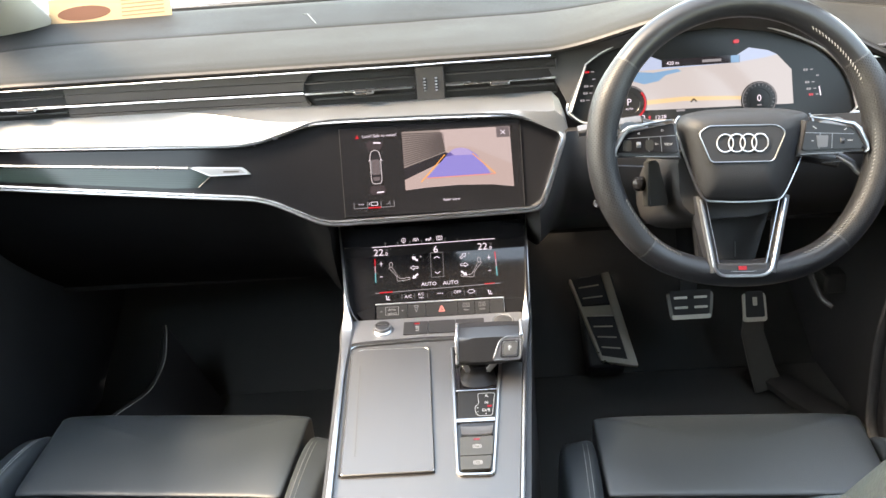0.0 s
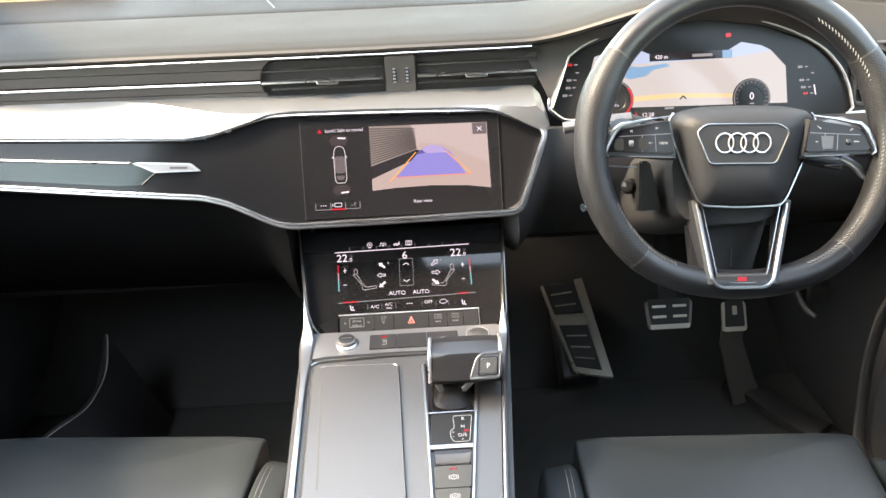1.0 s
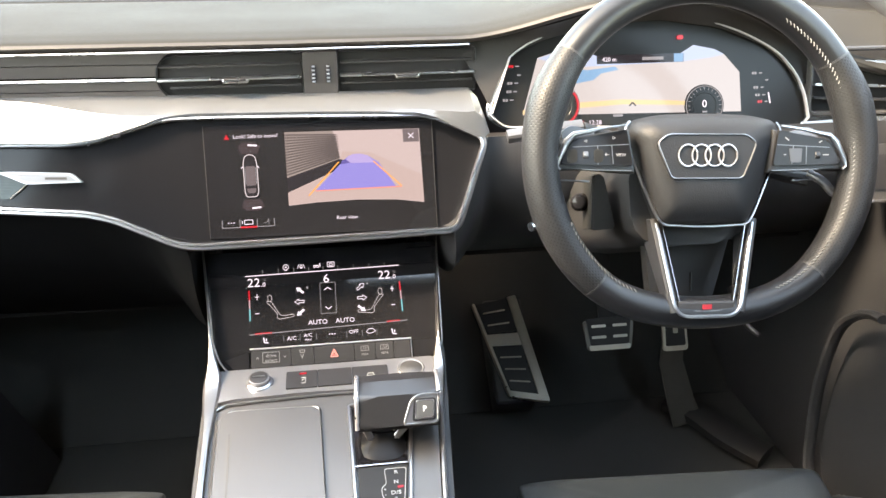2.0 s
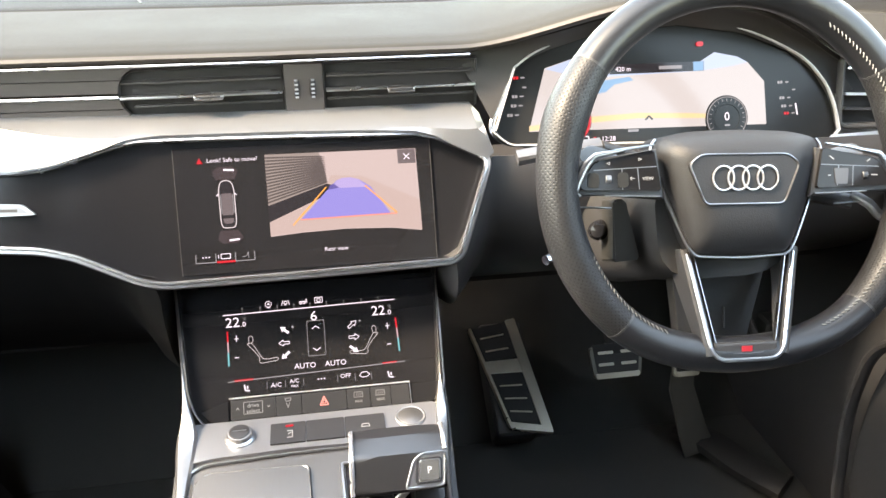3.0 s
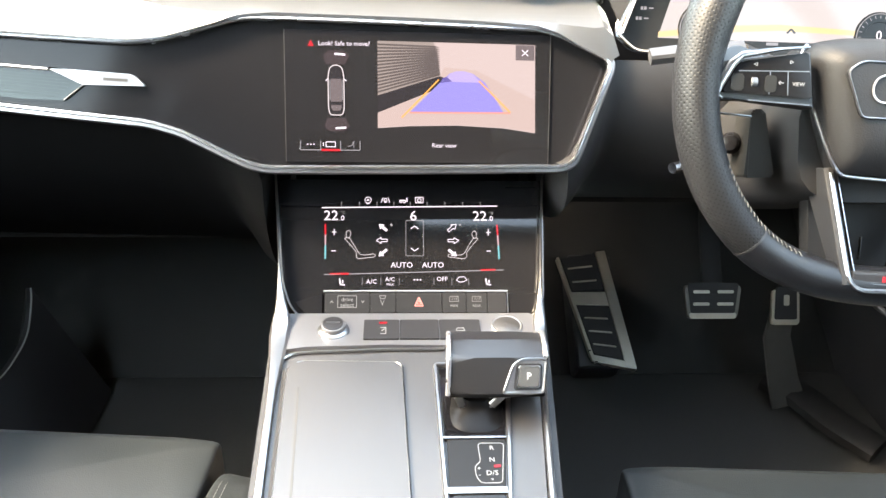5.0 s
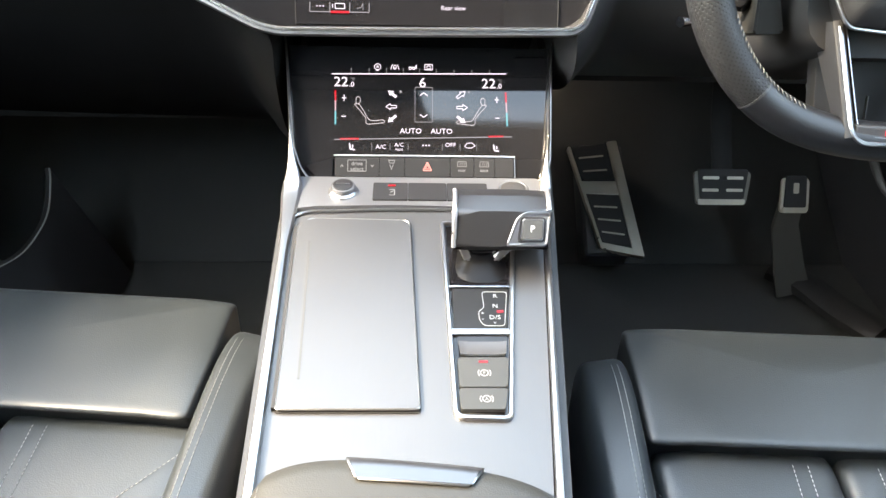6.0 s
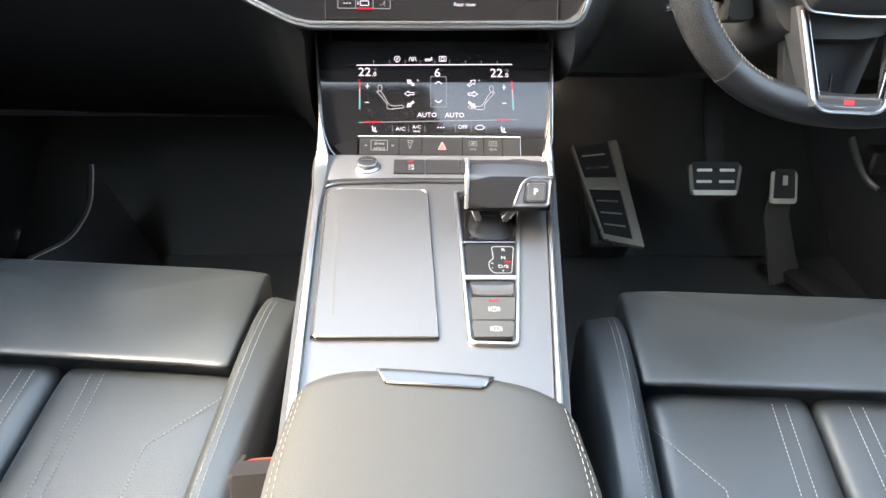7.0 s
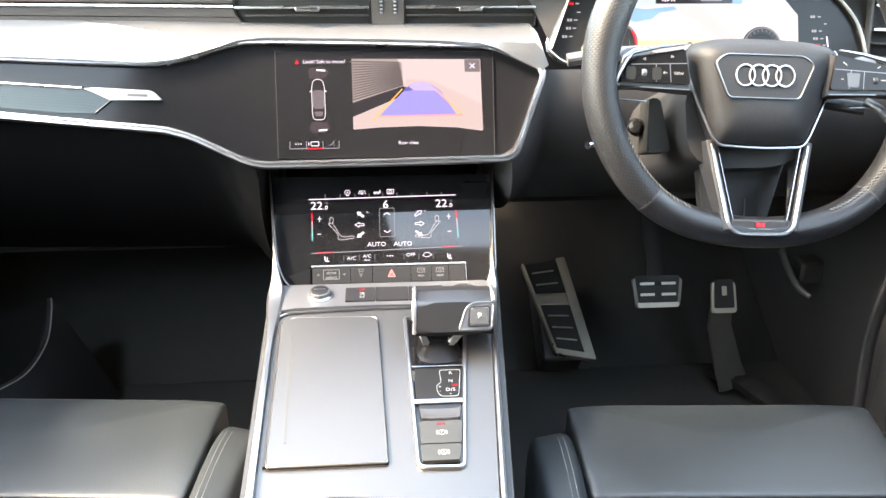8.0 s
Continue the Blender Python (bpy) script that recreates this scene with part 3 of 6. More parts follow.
part("upper_trim", sweep(curve(edge, 4), 0.0022, 0.0035, EDGE_N, sides=10), SATIN, dash, "satin silver edge above the fascia")


def band_bottom(x):
    pts = TOP + RIGHT + [(0.2, 0.606)]
    for (x0, z0), (x1, z1) in zip(pts, pts[1:]):
        if x <= x1:
            s = (x - x0) / (x1 - x0)
            return z0 + (z1 - z0) * s
    return pts[-1][1]


def alu(s, t):
    x = -0.735 + 0.924 * s
    top = Vector((x, VY + 0.004 - 0.02 * smooth(0.17, 0.196, x), 0.6655 - 0.004 * smooth(-0.3, 0.0, x) + zlift(x) - 0.045 * smooth(0.176, 0.200, x)))
    low = on(UPM, U(x, band_bottom(x)), 0.002)
    # the flare towards the passenger is folded off the flat strip along a slanting crease
    tc = 0.04 + 0.90 * smooth(-0.36, -0.150, x)
    fall = (top.z - low.z) * tc
    fold = Vector((x, top.y + (low.y - top.y) * tc, top.z - min(fall, 0.30 * (top.y - low.y) * tc + 0.0002)))
    return top.lerp(fold, t * 2) if t < 0.5 else fold.lerp(low, t * 2 - 1)


part("aluminium_band", sheet(alu, 140, 10, 0.006), ALU, dash, "brushed aluminium band below the vents", angle=9)

# accent strip on the fascia; its teal is a painted reflection of trees
slab("accent_panel", UPM, [U(-0.735, 0.634), U(-0.335, 0.6050), U(-0.318, 0.5985), U(-0.3050, 0.5900), U(-0.323, 0.5765), U(-0.36, 0.5775), U(-0.735, 0.6145)], -0.0032, -0.0012, TEALREFLECT, dash, label="dark gloss insert with fine ridges, green tree reflection in its colour")
for k in range(9):
    f = (k + 0.7) / 9.4
    part("insert_ridge", lines(UPM, [(U(-0.735, 0.634 - 0.0195 * f), U(-0.335 + 0.018 * math.sin(math.pi * f), 0.6050 - 0.0270 * f))], 0.0007, -0.0012, 0.0003), RIDGEREFLECT, dash, smooth=False)
part("insert_edge", sweep([on(UPM, U(*p), -0.0005) for p in ((-0.335, 0.6040), (-0.318, 0.5978), (-0.3045, 0.5905), (-0.323, 0.5768))], 0.0006, 0.0008, (0, -1, 0.3), sides=6), PLATE, dash, "thin silver end of the insert")
part("accent_edge", sweep([on(UPM, U(x, z), 0) for x, z in ((-0.735, 0.636), (-0.60, 0.6225), (-0.335, 0.6035))], 0.0016, 0.0012, (0, -1, 0.3), sides=6), SATIN, dash, "satin silver line")
slab("accent_plate", UPM, rounded([U(-0.335, 0.6050), U(-0.258, 0.6000), U(-0.247, 0.5900), U(-0.305, 0.5905)], [0.001, 0.004, 0.002, 0.003]), -0.003, 0.0012, TRIMFLANK, dash, 0.0010, "satin silver end plate")
slab("plate_inlay", UPM, rounded([U(-0.3255, 0.6022), U(-0.2610, 0.5980), U(-0.2535, 0.5918), U(-0.3030, 0.5922)], [0.001, 0.003, 0.0015, 0.002]), 0.0, 0.0018, PLATE, dash, 0.0004, "dull grey inlay of the end plate")
part("accent_mark", lines(UPM, [(U(-0.285, 0.5956), U(-0.263, 0.5946))], 0.0026, 0.0018), BROWNBLACK, dash)


# lower dash and glovebox
def lower(s, t):
    x = -0.735 + 1.47 * s
    z0 = 0.61
    for (xa, za), (xb, zb) in zip(LOW[::-1], LOW[::-1][1:]):
        if xa <= x <= xb:
            z0 = za + (zb - za) * (x - xa) / (xb - xa)
    if x > 0.19:
        z0 = 0.613
    rim_ = on(UPM, U(x, z0))
    z0 = rim_.z
    z = z0 + 0.004 - (z0 - (0.30 if x < 0.10 else 0.40)) * t
    # the glovebox side falls away under the trim, the driver's side stands more upright
    y = rim_.y + 0.010 - 0.02 * math.sin(math.pi * t) + 0.17 * t ** 2 + 0.10 * (1 - smooth(-0.20, -0.13, x)) * (1 - (1 - t) ** 2.5)
    mid = 1 - smooth(0.128, 0.150, abs(x))
    y += mid * 0.10 * smooth(0.02, 0.12, t)
    return Vector((x, y, z))


# one panel in two tones: the glovebox side's shade is put into its colour
part("lower_panel", sheet(lambda s, t: lower(0.590 * s, t), 90, 24, 0.006), LOWERDASH, dash, "black glovebox side of the lower dashboard, shade in its colour", angle=50)
part("knee_panel", sheet(lambda s, t: lower(0.5905 + 0.4095 * s, t), 60, 24, 0.006), BLACK, dash, "black knee panel below the wheel", angle=50)
# underside sheets coloured near-black for the shade below the dash
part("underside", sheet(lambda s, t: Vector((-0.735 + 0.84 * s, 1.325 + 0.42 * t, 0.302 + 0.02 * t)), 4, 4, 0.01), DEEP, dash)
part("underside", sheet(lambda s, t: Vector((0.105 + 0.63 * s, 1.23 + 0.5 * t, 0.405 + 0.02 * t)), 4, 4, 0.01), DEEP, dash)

# ---- upper touchscreen ----
up = empty("touchscreen", (0.007, 1.045, 0.525), "gloss black touchscreen showing a rear camera picture", "touchscreen")
PANE = [U(-0.1190, 0.6420), U(-0.1203, 0.5235), U(0.1335, 0.5235), U(0.1315, 0.6400)]
slab("glass_pane", UPM, PANE, -0.0033, -0.0018, DISPLAY, up)
for a, b in ((PANE[0], PANE[1]), (PANE[2], PANE[3])):
    part("pane_joint", lines(UPM, [(a, b)], 0.0006, -0.0018, 0.0002), VENTSLAT, up)
W0 = -0.0018


def shape(name, m, pts, material, parent, level=1, label=""):
    return slab(name, m, pts, W0, W0 + 0.00015 * level, material, parent, label=label)


I = {"tl": (-0.0324, 0.6330), "tr": (0.1168, 0.6315), "br": (0.1197, 0.5517), "bl": (-0.0324, 0.5550)}


def P(s, t):
    """A place on the camera picture: s across, t down."""
    top = Vector(I["tl"]).lerp(Vector(I["tr"]), s)
    bot = Vector(I["bl"]).lerp(Vector(I["br"]), s)
    p = top.lerp(bot, t)
    return U(p.x, p.y)


pic = shape("picture", UPM, [P(0, 0), P(0, 1), P(0.2, 0.965), P(0.5, 0.94), P(0.8, 0.955), P(1, 1), P(1, 0)], L_WALL, up, 1, "camera picture of pale ground")
shape("picture_ground", UPM, [P(0.0, 0.99), P(0.2, 0.955), P(0.5, 0.93), P(0.8, 0.945), P(1, 0.99), P(1, 0.62), P(0.62, 0.30), P(0.42, 0.28), P(0.40, 0.36), P(0.0, 0.80)], L_SAND, pic, 2)
shape("picture_shade", UPM, [P(0.0, 0.62), P(0.0, 0.82), P(0.38, 0.52), P(0.43, 0.40), P(0.39, 0.38)], L_SHADE, pic, 3)
for k in range(15):
    a, b = k / 15, (k + 0.5) / 15
    shape("picture_slat", UPM, [P(0.0, 0.03 + 0.58 * a), P(0.0, 0.03 + 0.58 * b), P(0.395 + 0.0 * k, 0.05 + 0.33 * b), P(0.36 + 0.03 * b, 0.04 + 0.33 * a)], L_SLATDARK, pic, 3)
shape("picture_wall", UPM, [P(0.0, 0.0), P(0.0, 0.62), P(0.40, 0.38), P(0.355, 0.0)], L_SLAT, pic, 2)
shape("path_zone", UPM, [P(0.205, 0.80), P(0.80, 0.78), P(0.68, 0.44), P(0.60, 0.34), P(0.46, 0.34), P(0.40, 0.44)], L_VIOLET, pic, 4, "violet guide zone")
for a, b in (((0.15, 0.87), (0.385, 0.42)), ((0.84, 0.77), (0.64, 0.42))):
    part("guide_line", lines(UPM, [(P(*a), P(*b))], 0.0013, W0, 0.0008), L_AMBER, pic, "orange guide line")
part("guide_line", lines(UPM, [(P(0.20, 0.805), P(0.84, 0.775))], 0.0012, W0, 0.0009), L_CORAL, up)
shape("path_far", UPM, [P(0.425, 0.44), P(0.655, 0.44), P(0.60, 0.34), P(0.545, 0.315), P(0.49, 0.32), P(0.455, 0.35)], L_LILAC, pic, 5, "paler far end of the guide zone")
shape("path_shadow", UPM, [P(0.395, 0.455), P(0.47, 0.435), P(0.435, 0.385), P(0.41, 0.40)], L_INDIGO, pic, 6)
xbtn = shape("close_button", UPM, [P(0.875, 0.005), P(0.875, 0.175), P(0.995, 0.175), P(0.995, 0.005)], L_KEY, up, 4)
part("close_cross", lines(UPM, [(P(0.915, 0.06), P(0.955, 0.125)), (P(0.955, 0.06), P(0.915, 0.125))], 0.0008, W0, 0.0009), L_WHITE, xbtn)
words("caption", "Rear view", at(UPM, *U(0.0315, 0.5395), W0), 0.0058, L_WHITE, up)
words("caption", "Look! Safe to move?", at(UPM, *U(-0.0635, 0.6300), W0), 0.0058, L_WHITE, up)
shape("warning_mark", UPM, [U(-0.0975, 0.6275), U(-0.0915, 0.6275), U(-0.0945, 0.6330)], L_RED, up, 2)
car = [(-0.0715 + 0.0074 * sx, 0.590 + dz) for sx, dz in ((-1, -0.018), (-0.8, -0.0235), (0.8, -0.0235), (1, -0.018), (1, 0.012), (0.75, 0.0195), (0, 0.0215), (-0.75, 0.0195), (-1, 0.012))]
car = rounded(car, 0.004, 3)
carm = shape("car_mark", UPM, [U(*p) for p in car], L_SHADE, up, 1)
shape("car_roof", UPM, [U(-0.0715 + (x + 0.0715) * 0.7, 0.588 + (z - 0.590) * 0.75) for x, z in car], L_KEY, carm, 3)
shape("car_screen", UPM, [U(-0.0715 + sx * 0.0055, z) for sx, z in ((-1, 0.5990), (1, 0.5990), (0.85, 0.6040), (-0.85, 0.6040))], L_SHADE, carm, 4)
shape("car_screen", UPM, [U(-0.0715 + sx * 0.0052, z) for sx, z in ((-1, 0.5755), (1, 0.5755), (1, 0.5785), (-1, 0.5785))], L_SHADE, carm, 4)
part("car_line", lines(UPM, outline([U(*p) for p in car]), 0.0009, W0, 0.0006), L_PALEGREY, carm)
for sx in (-1, 1):
    part("car_mirror", lines(UPM, [(U(-0.0715 + sx * 0.0074, 0.599), U(-0.0715 + sx * 0.0098, 0.597))], 0.0009, W0, 0.0006), L_WHITE, carm)
    part("car_glass", lines(UPM, [(U(-0.0715 + sx * 0.0058, 0.580), U(-0.0715 + sx * 0.0058, 0.598))], 0.0006, W0, 0.0009), L_DIM, carm)
for z, s in ((0.6135, 1), (0.5620, -1)):
    shape("sensor_field", UPM, [U(-0.0715 - 0.012, z + 0.006 * s), U(-0.0715 - 0.009, z - 0.002 * s), U(-0.0715 + 0.009, z - 0.002 * s), U(-0.0715 + 0.013, z + 0.006 * s), U(-0.0715 + 0.007, z + 0.0105 * s), U(-0.0715 - 0.007, z + 0.0105 * s)], L_FIELD, up, 2)
    part("sensor_mark", lines(UPM, [(U(-0.0725, z + 0.0075 * s), U(-0.0625, z + 0.0068 * s))], 0.0018, W0, 0.0006), L_WHITE, up)
part("button_frame", lines(UPM, outline([U(-0.1060, 0.5430), U(-0.1065, 0.5345), U(-0.0495, 0.5345), U(-0.0495, 0.5430)], False) + [(U(-0.0870, 0.5430), U(-0.0872, 0.5345)), (U(-0.0680, 0.5430), U(-0.0682, 0.5345))], 0.0008, W0, 0.0005), L_DIM, up)
part("button_active", lines(UPM, [(U(-0.0865, 0.5345), U(-0.0685, 0.5345))], 0.0020, W0, 0.0007), L_RED, up)
part("button_icon", lines(UPM, outline([U(-0.0820, 0.5420), U(-0.0820, 0.5375), U(-0.0730, 0.5375), U(-0.0730, 0.5420)]) + [(U(-0.0845, 0.5415), U(-0.0845, 0.538))], 0.0007, W0, 0.0006), L_WHITE, up)
part("button_icon", lines(UPM, [(U(-0.1000 + 0.003 * k, 0.5396), U(-0.0988 + 0.003 * k, 0.5396)) for k in range(3)], 0.0012, W0, 0.0006), L_WHITE, up)
part("button_icon", lines(UPM, outline([U(-0.0615, 0.5380), U(-0.0575, 0.5385), U(-0.0555, 0.5425), U(-0.0555, 0.5365)], False), 0.0006, W0, 0.0006), L_DIM, up)

# ---- lower climate screen ----
lo = empty("climate_screen", (0, 0.97, 0.40), "gloss black climate touchscreen with lit controls", "touchscreen")
FACE = [L(-0.1345, 0.4945), L(-0.1222, 0.4160), L(-0.1145, 0.4045), L(-0.1005, 0.3925), L(0.1170, 0.3965), L(0.1285, 0.4085), L(0.1340, 0.4945)]
slab("glass_pane", LOM, rounded(FACE, [0, 0.02, 0.004, 0.01, 0.006, 0.01, 0], 3), -0.012, -0.0018, DISPLAY, lo, 0.0008)


def bars(segs, width, material, name="marking", level=0.0004):
    if name in ("divider", "heat_bar", "plus_sign", "chevron"):
        for a, b in segs:
            part(name, lines(LOM, [(L(*a), L(*b))], width, W0, level), material, lo)
        return None
    return part(name, lines(LOM, [(L(*a), L(*b)) for a, b in segs], width, W0, level), material, lo)


bars([((-0.0885, 0.4732), (0.0880, 0.4750))], 0.0009, L_WHITE, "rule_line")
bars([((-0.0845, 0.4252), (0.0925, 0.4285))], 0.0009, L_DIM, "rule_line")
bars([((-0.0785, 0.4256), (-0.0600, 0.4259)), ((0.0690, 0.4284), (0.0840, 0.4287))], 0.0018, L_RED, "heat_bar")
bars([((x, 0.4741), (x, 0.4780)) for x in (-0.069, -0.051, -0.0335, -0.0165, 0.0, 0.0170, 0.0350, 0.0530, 0.0710)], 0.0005, L_DIM, "divider")
bars([((x, 0.4270 - 0.004), (x, 0.4180)) for x in (-0.047, -0.029, -0.011, 0.023, 0.0405, 0.057)], 0.0005, L_DIM, "divider")
for x, label in ((-0.0715, "22"), (0.0775, "22")):
    words("temperature", label, at(LOM, *L(x - 0.0075, 0.4672), W0), 0.0148, L_WHITE, lo)
    words("temperature", ".0", at(LOM, *L(x + 0.0032, 0.4655), W0), 0.0076, L_WHITE, lo)
    words("temperature_unit", "\u00b0C", at(LOM, *L(x + 0.0042, 0.4696), W0), 0.0040, L_DIM, lo)
words("fan_speed", "6", at(LOM, *L(0.0030, 0.4672), W0), 0.0150, L_WHITE, lo)
for x in (-0.0085, 0.0222):
    words("caption", "AUTO", at(LOM, *L(x, 0.4318), W0), 0.0078, L_WHITE, lo)
words("caption", "A/C", at(LOM, *L(-0.0380, 0.4202), W0), 0.0064, L_WHITE, lo)
words("caption", "A/C", at(LOM, *L(-0.0200, 0.4218), W0), 0.0058, L_WHITE, lo)
words("caption", "MAX", at(LOM, *L(-0.0200, 0.4183), W0), 0.0034, L_WHITE, lo)
words("caption", "OFF", at(LOM, *L(0.0310, 0.4220), W0), 0.0062, L_WHITE, lo)
bars([((0.003 + 0.003 * k, 0.4216), (0.0045 + 0.003 * k, 0.4216)) for k in range(3)], 0.0013, L_WHITE, "dots")
for sx in (-1, 1):
    x = -0.0845 if sx < 0 else 0.0870
    bars([((x, 0.4612), (x + 0.0004, 0.4535))], 0.0016, L_RED, "warm_bar")
    bars([((x + 0.0004, 0.4535), (x + 0.0007, 0.4460))], 0.0014, L_PALE, "middle_bar")
    bars([((x + 0.0007, 0.4460), (x + 0.0010, 0.4362))], 0.0016, L_TEAL, "cool_bar")
    xs = x - sx * 0.009
    bars([((xs - 0.0022, 0.4555), (xs + 0.0022, 0.4555)), ((xs, 0.4578), (xs, 0.4532))], 0.0007, L_WHITE, "plus_sign")
    bars([((xs - 0.0022, 0.4420), (xs + 0.0022, 0.4420))], 0.0007, L_WHITE, "minus_sign")
    # seat outline
    s0 = x - sx * 0.022
    head = [(s0 - sx * 0.0007, 0.4512), (s0 - sx * 0.0011, 0.4556), (s0 + sx * 0.0013, 0.4568), (s0 + sx * 0.0033, 0.4555), (s0 + sx * 0.0034, 0.4530), (s0 + sx * 0.0020, 0.4514)]
    head = [(2 * s0 - hx, hz) for hx, hz in head]
    bars(outline(rounded(head, 0.0008, 2)), 0.00045, L_PALEGREY, "headrest_mark")
    back = [(0.0020, 0.4512), (-0.0045, 0.4462), (-0.0105, 0.4407), (-0.0100, 0.4374), (-0.0125, 0.4364), (-0.0225, 0.4372), (-0.0285, 0.4377), (-0.0290, 0.4390), (-0.0270, 0.4399), (-0.0195, 0.4390), (-0.0140, 0.4394), (-0.0118, 0.4412), (-0.0070, 0.4472), (-0.0030, 0.4514)]
    bars(outline(rounded([(s0 + sx * (0.0010 + bx), bz) for bx, bz in back], 0.0012, 2)), 0.00045, L_PALEGREY, "seat_mark")
    # air arrows
    for dz, a, filled in ((0.4590, 0.7 if sx > 0 else 0.7, sx < 0), (0.4495, 0.0, False), (0.4405, -0.7, True)):
        cx = -0.0275 if sx < 0 else 0.0420
        cx += (0.0 if a else sx * 0.001)
        m2 = at(LOM, *L(cx, dz), W0) @ pose(0, 0, 0, 0, 0, math.degrees(a) * 1.0 if sx > 0 else 180 - math.degrees(a))
        arrow = [(-0.0055, -0.0013), (0.0005, -0.0013), (0.0005, -0.0032), (0.0052, 0), (0.0005, 0.0032), (0.0005, 0.0013), (-0.0055, 0.0013)]
        if filled:
            slab("air_arrow", m2, arrow, 0, 0.0004, L_WHITE, lo)
        else:
            part("air_arrow", lines(m2, outline(arrow), 0.0006, 0, 0.0004), L_WHITE, lo)
bars(outline([(-0.0045, 0.4640), (-0.0045, 0.4385), (0.0130, 0.4385), (0.0130, 0.4640)]), 0.0005, L_DIM, "fan_frame")
bars([((0.0005, 0.4580), (0.0042, 0.4600)), ((0.0042, 0.4600), (0.0080, 0.4580)), ((0.0005, 0.4440), (0.0042, 0.4420)), ((0.0042, 0.4420), (0.0080, 0.4440))], 0.0008, L_WHITE, "chevron")
def round_mark(x, z, r, n=14):
    return outline([(x + r * math.cos(2 * math.pi * k / n), z + 0.7 * r * math.sin(2 * math.pi * k / n)) for k in range(n)])


bars(round_mark(-0.0425, 0.4790, 0.0032) + [((-0.0437, 0.4783), (-0.0425, 0.4799)), ((-0.0425, 0.4799), (-0.0413, 0.4783)), ((-0.0432, 0.4788), (-0.0418, 0.4788)), ((-0.0440, 0.4763), (-0.0410, 0.4763))], 0.0005, L_WHITE, "stop_icon")
bars([((-0.0292, 0.4772), (-0.0275, 0.4808)), ((-0.0208, 0.4772), (-0.0225, 0.4808))] + outline([(-0.0266, 0.4782), (-0.0234, 0.4782), (-0.0240, 0.4802), (-0.0260, 0.4802)]) + [((-0.0262, 0.4774), (-0.0238, 0.4774))], 0.0006, L_WHITE, "lane_icon")
bars(round_mark(-0.0095, 0.4780, 0.0012, 8) + round_mark(-0.0060, 0.4780, 0.0012, 8) + [((-0.0110, 0.4790), (-0.0050, 0.4790)), ((-0.0045, 0.4778), (-0.0035, 0.4808)), ((-0.0030, 0.4778), (-0.0035, 0.4808))], 0.0006, L_WHITE, "parking_icon")
bars(outline([(0.0052, 0.4772), (0.0130, 0.4772), (0.0130, 0.4812), (0.0052, 0.4812)]) + round_mark(0.0091, 0.4790, 0.0019, 10), 0.0006, L_WHITE, "camera_icon")
for x, z in ((-0.0200, 0.4606), (-0.0195, 0.4600), (0.0490, 0.4606)):
    bars([((x, z), (x + 0.0016, z + 0.0008))], 0.0016, L_DIM, "air_dot")
for x in (-0.0690, 0.0740):
    bars([((x, 0.4225), (x + 0.0008, 0.4185)), ((x + 0.0008, 0.4185), (x + 0.0052, 0.4180)), ((x + 0.003, 0.4215), (x + 0.003, 0.4195))], 0.0013, L_WHITE, "seat_heat_icon")
bars(outline([(0.0450, 0.4212), (0.0475, 0.4235), (0.0525, 0.4237), (0.0555, 0.4215), (0.0520, 0.4202), (0.048, 0.4200)]), 0.0006, L_WHITE, "recirculation_icon")

# physical button row
row = [(-0.0825, -0.0395), (-0.0390, -0.0145), (-0.0140, 0.0300), (0.0305, 0.0535), (0.0540, 0.0740), (0.0745, 0.0930)]
part("row_edge", lines(LOM, [(L(-0.0840, 0.4134), L(0.0945, 0.4134))], 0.0011, -0.0012, 0.0030), RINGMETAL, lo, "bright edge above the keys")
part("row_end", lines(LOM, [(L(0.0943, 0.4128), L(0.0943, 0.3985))], 0.0006, -0.0012, 0.0026), RAILMETAL, lo)
part("glass_edge", sweep([on(LOM, L(*p), -0.0012) for p in bend([(-0.1352, 0.4945), (-0.1238, 0.4200), (-0.1158, 0.4040), (-0.1010, 0.3918), (0.1175, 0.3955), (0.1300, 0.4080), (0.1348, 0.4945)], 0.006, 5)], 0.0010, 0.0014, LOM.to_3x3() @ Vector((0, 0, 1)), sides=8), RAILMETAL, lo, "bright silver edge round the foot of the glass")
slab("end_cap", LOM, rounded([L(0.0960, 0.3985), L(0.1165, 0.3985), L(0.1270, 0.4100), L(0.1275, 0.4120), L(0.0960, 0.4120)], 0.0012), -0.004, 0.0004, GLOSS, lo, 0.0008, "gloss black end cap beside the keys")
slab("end_cap", LOM, rounded([L(-0.1005, 0.3980), L(-0.0850, 0.3985), L(-0.0850, 0.4120), L(-0.1110, 0.4060)], 0.0012), -0.004, 0.0002, GLOSS, lo, 0.0008)
keys = []
for a, b in row:
    keys.append(slab("button", LOM, rounded([L(a, 0.3985), L(b, 0.3985), L(b, 0.4122), L(a, 0.4122)], 0.0008), -0.004, 0.0015, KEYBLACK, lo, 0.0008))
part("hazard_mark", lines(LOM, outline([L(0.0040, 0.4030), L(0.0120, 0.4030), L(0.0080, 0.4088)]), 0.0009, 0.0015, 0.0003), PINK_MARK, keys[2], "red hazard triangle")
part("hazard_mark", lines(LOM, outline([L(0.0062, 0.4042), L(0.0098, 0.4042), L(0.0080, 0.4070)]), 0.0005, 0.0015, 0.0003), PINK_MARK, keys[2])
words("caption", "drive", at(LOM, *L(-0.0610, 0.4074), 0.0015), 0.0056, KEYMARK, keys[0])
words("caption", "select", at(LOM, *L(-0.0610, 0.4036), 0.0015), 0.0056, KEYMARK, keys[0])
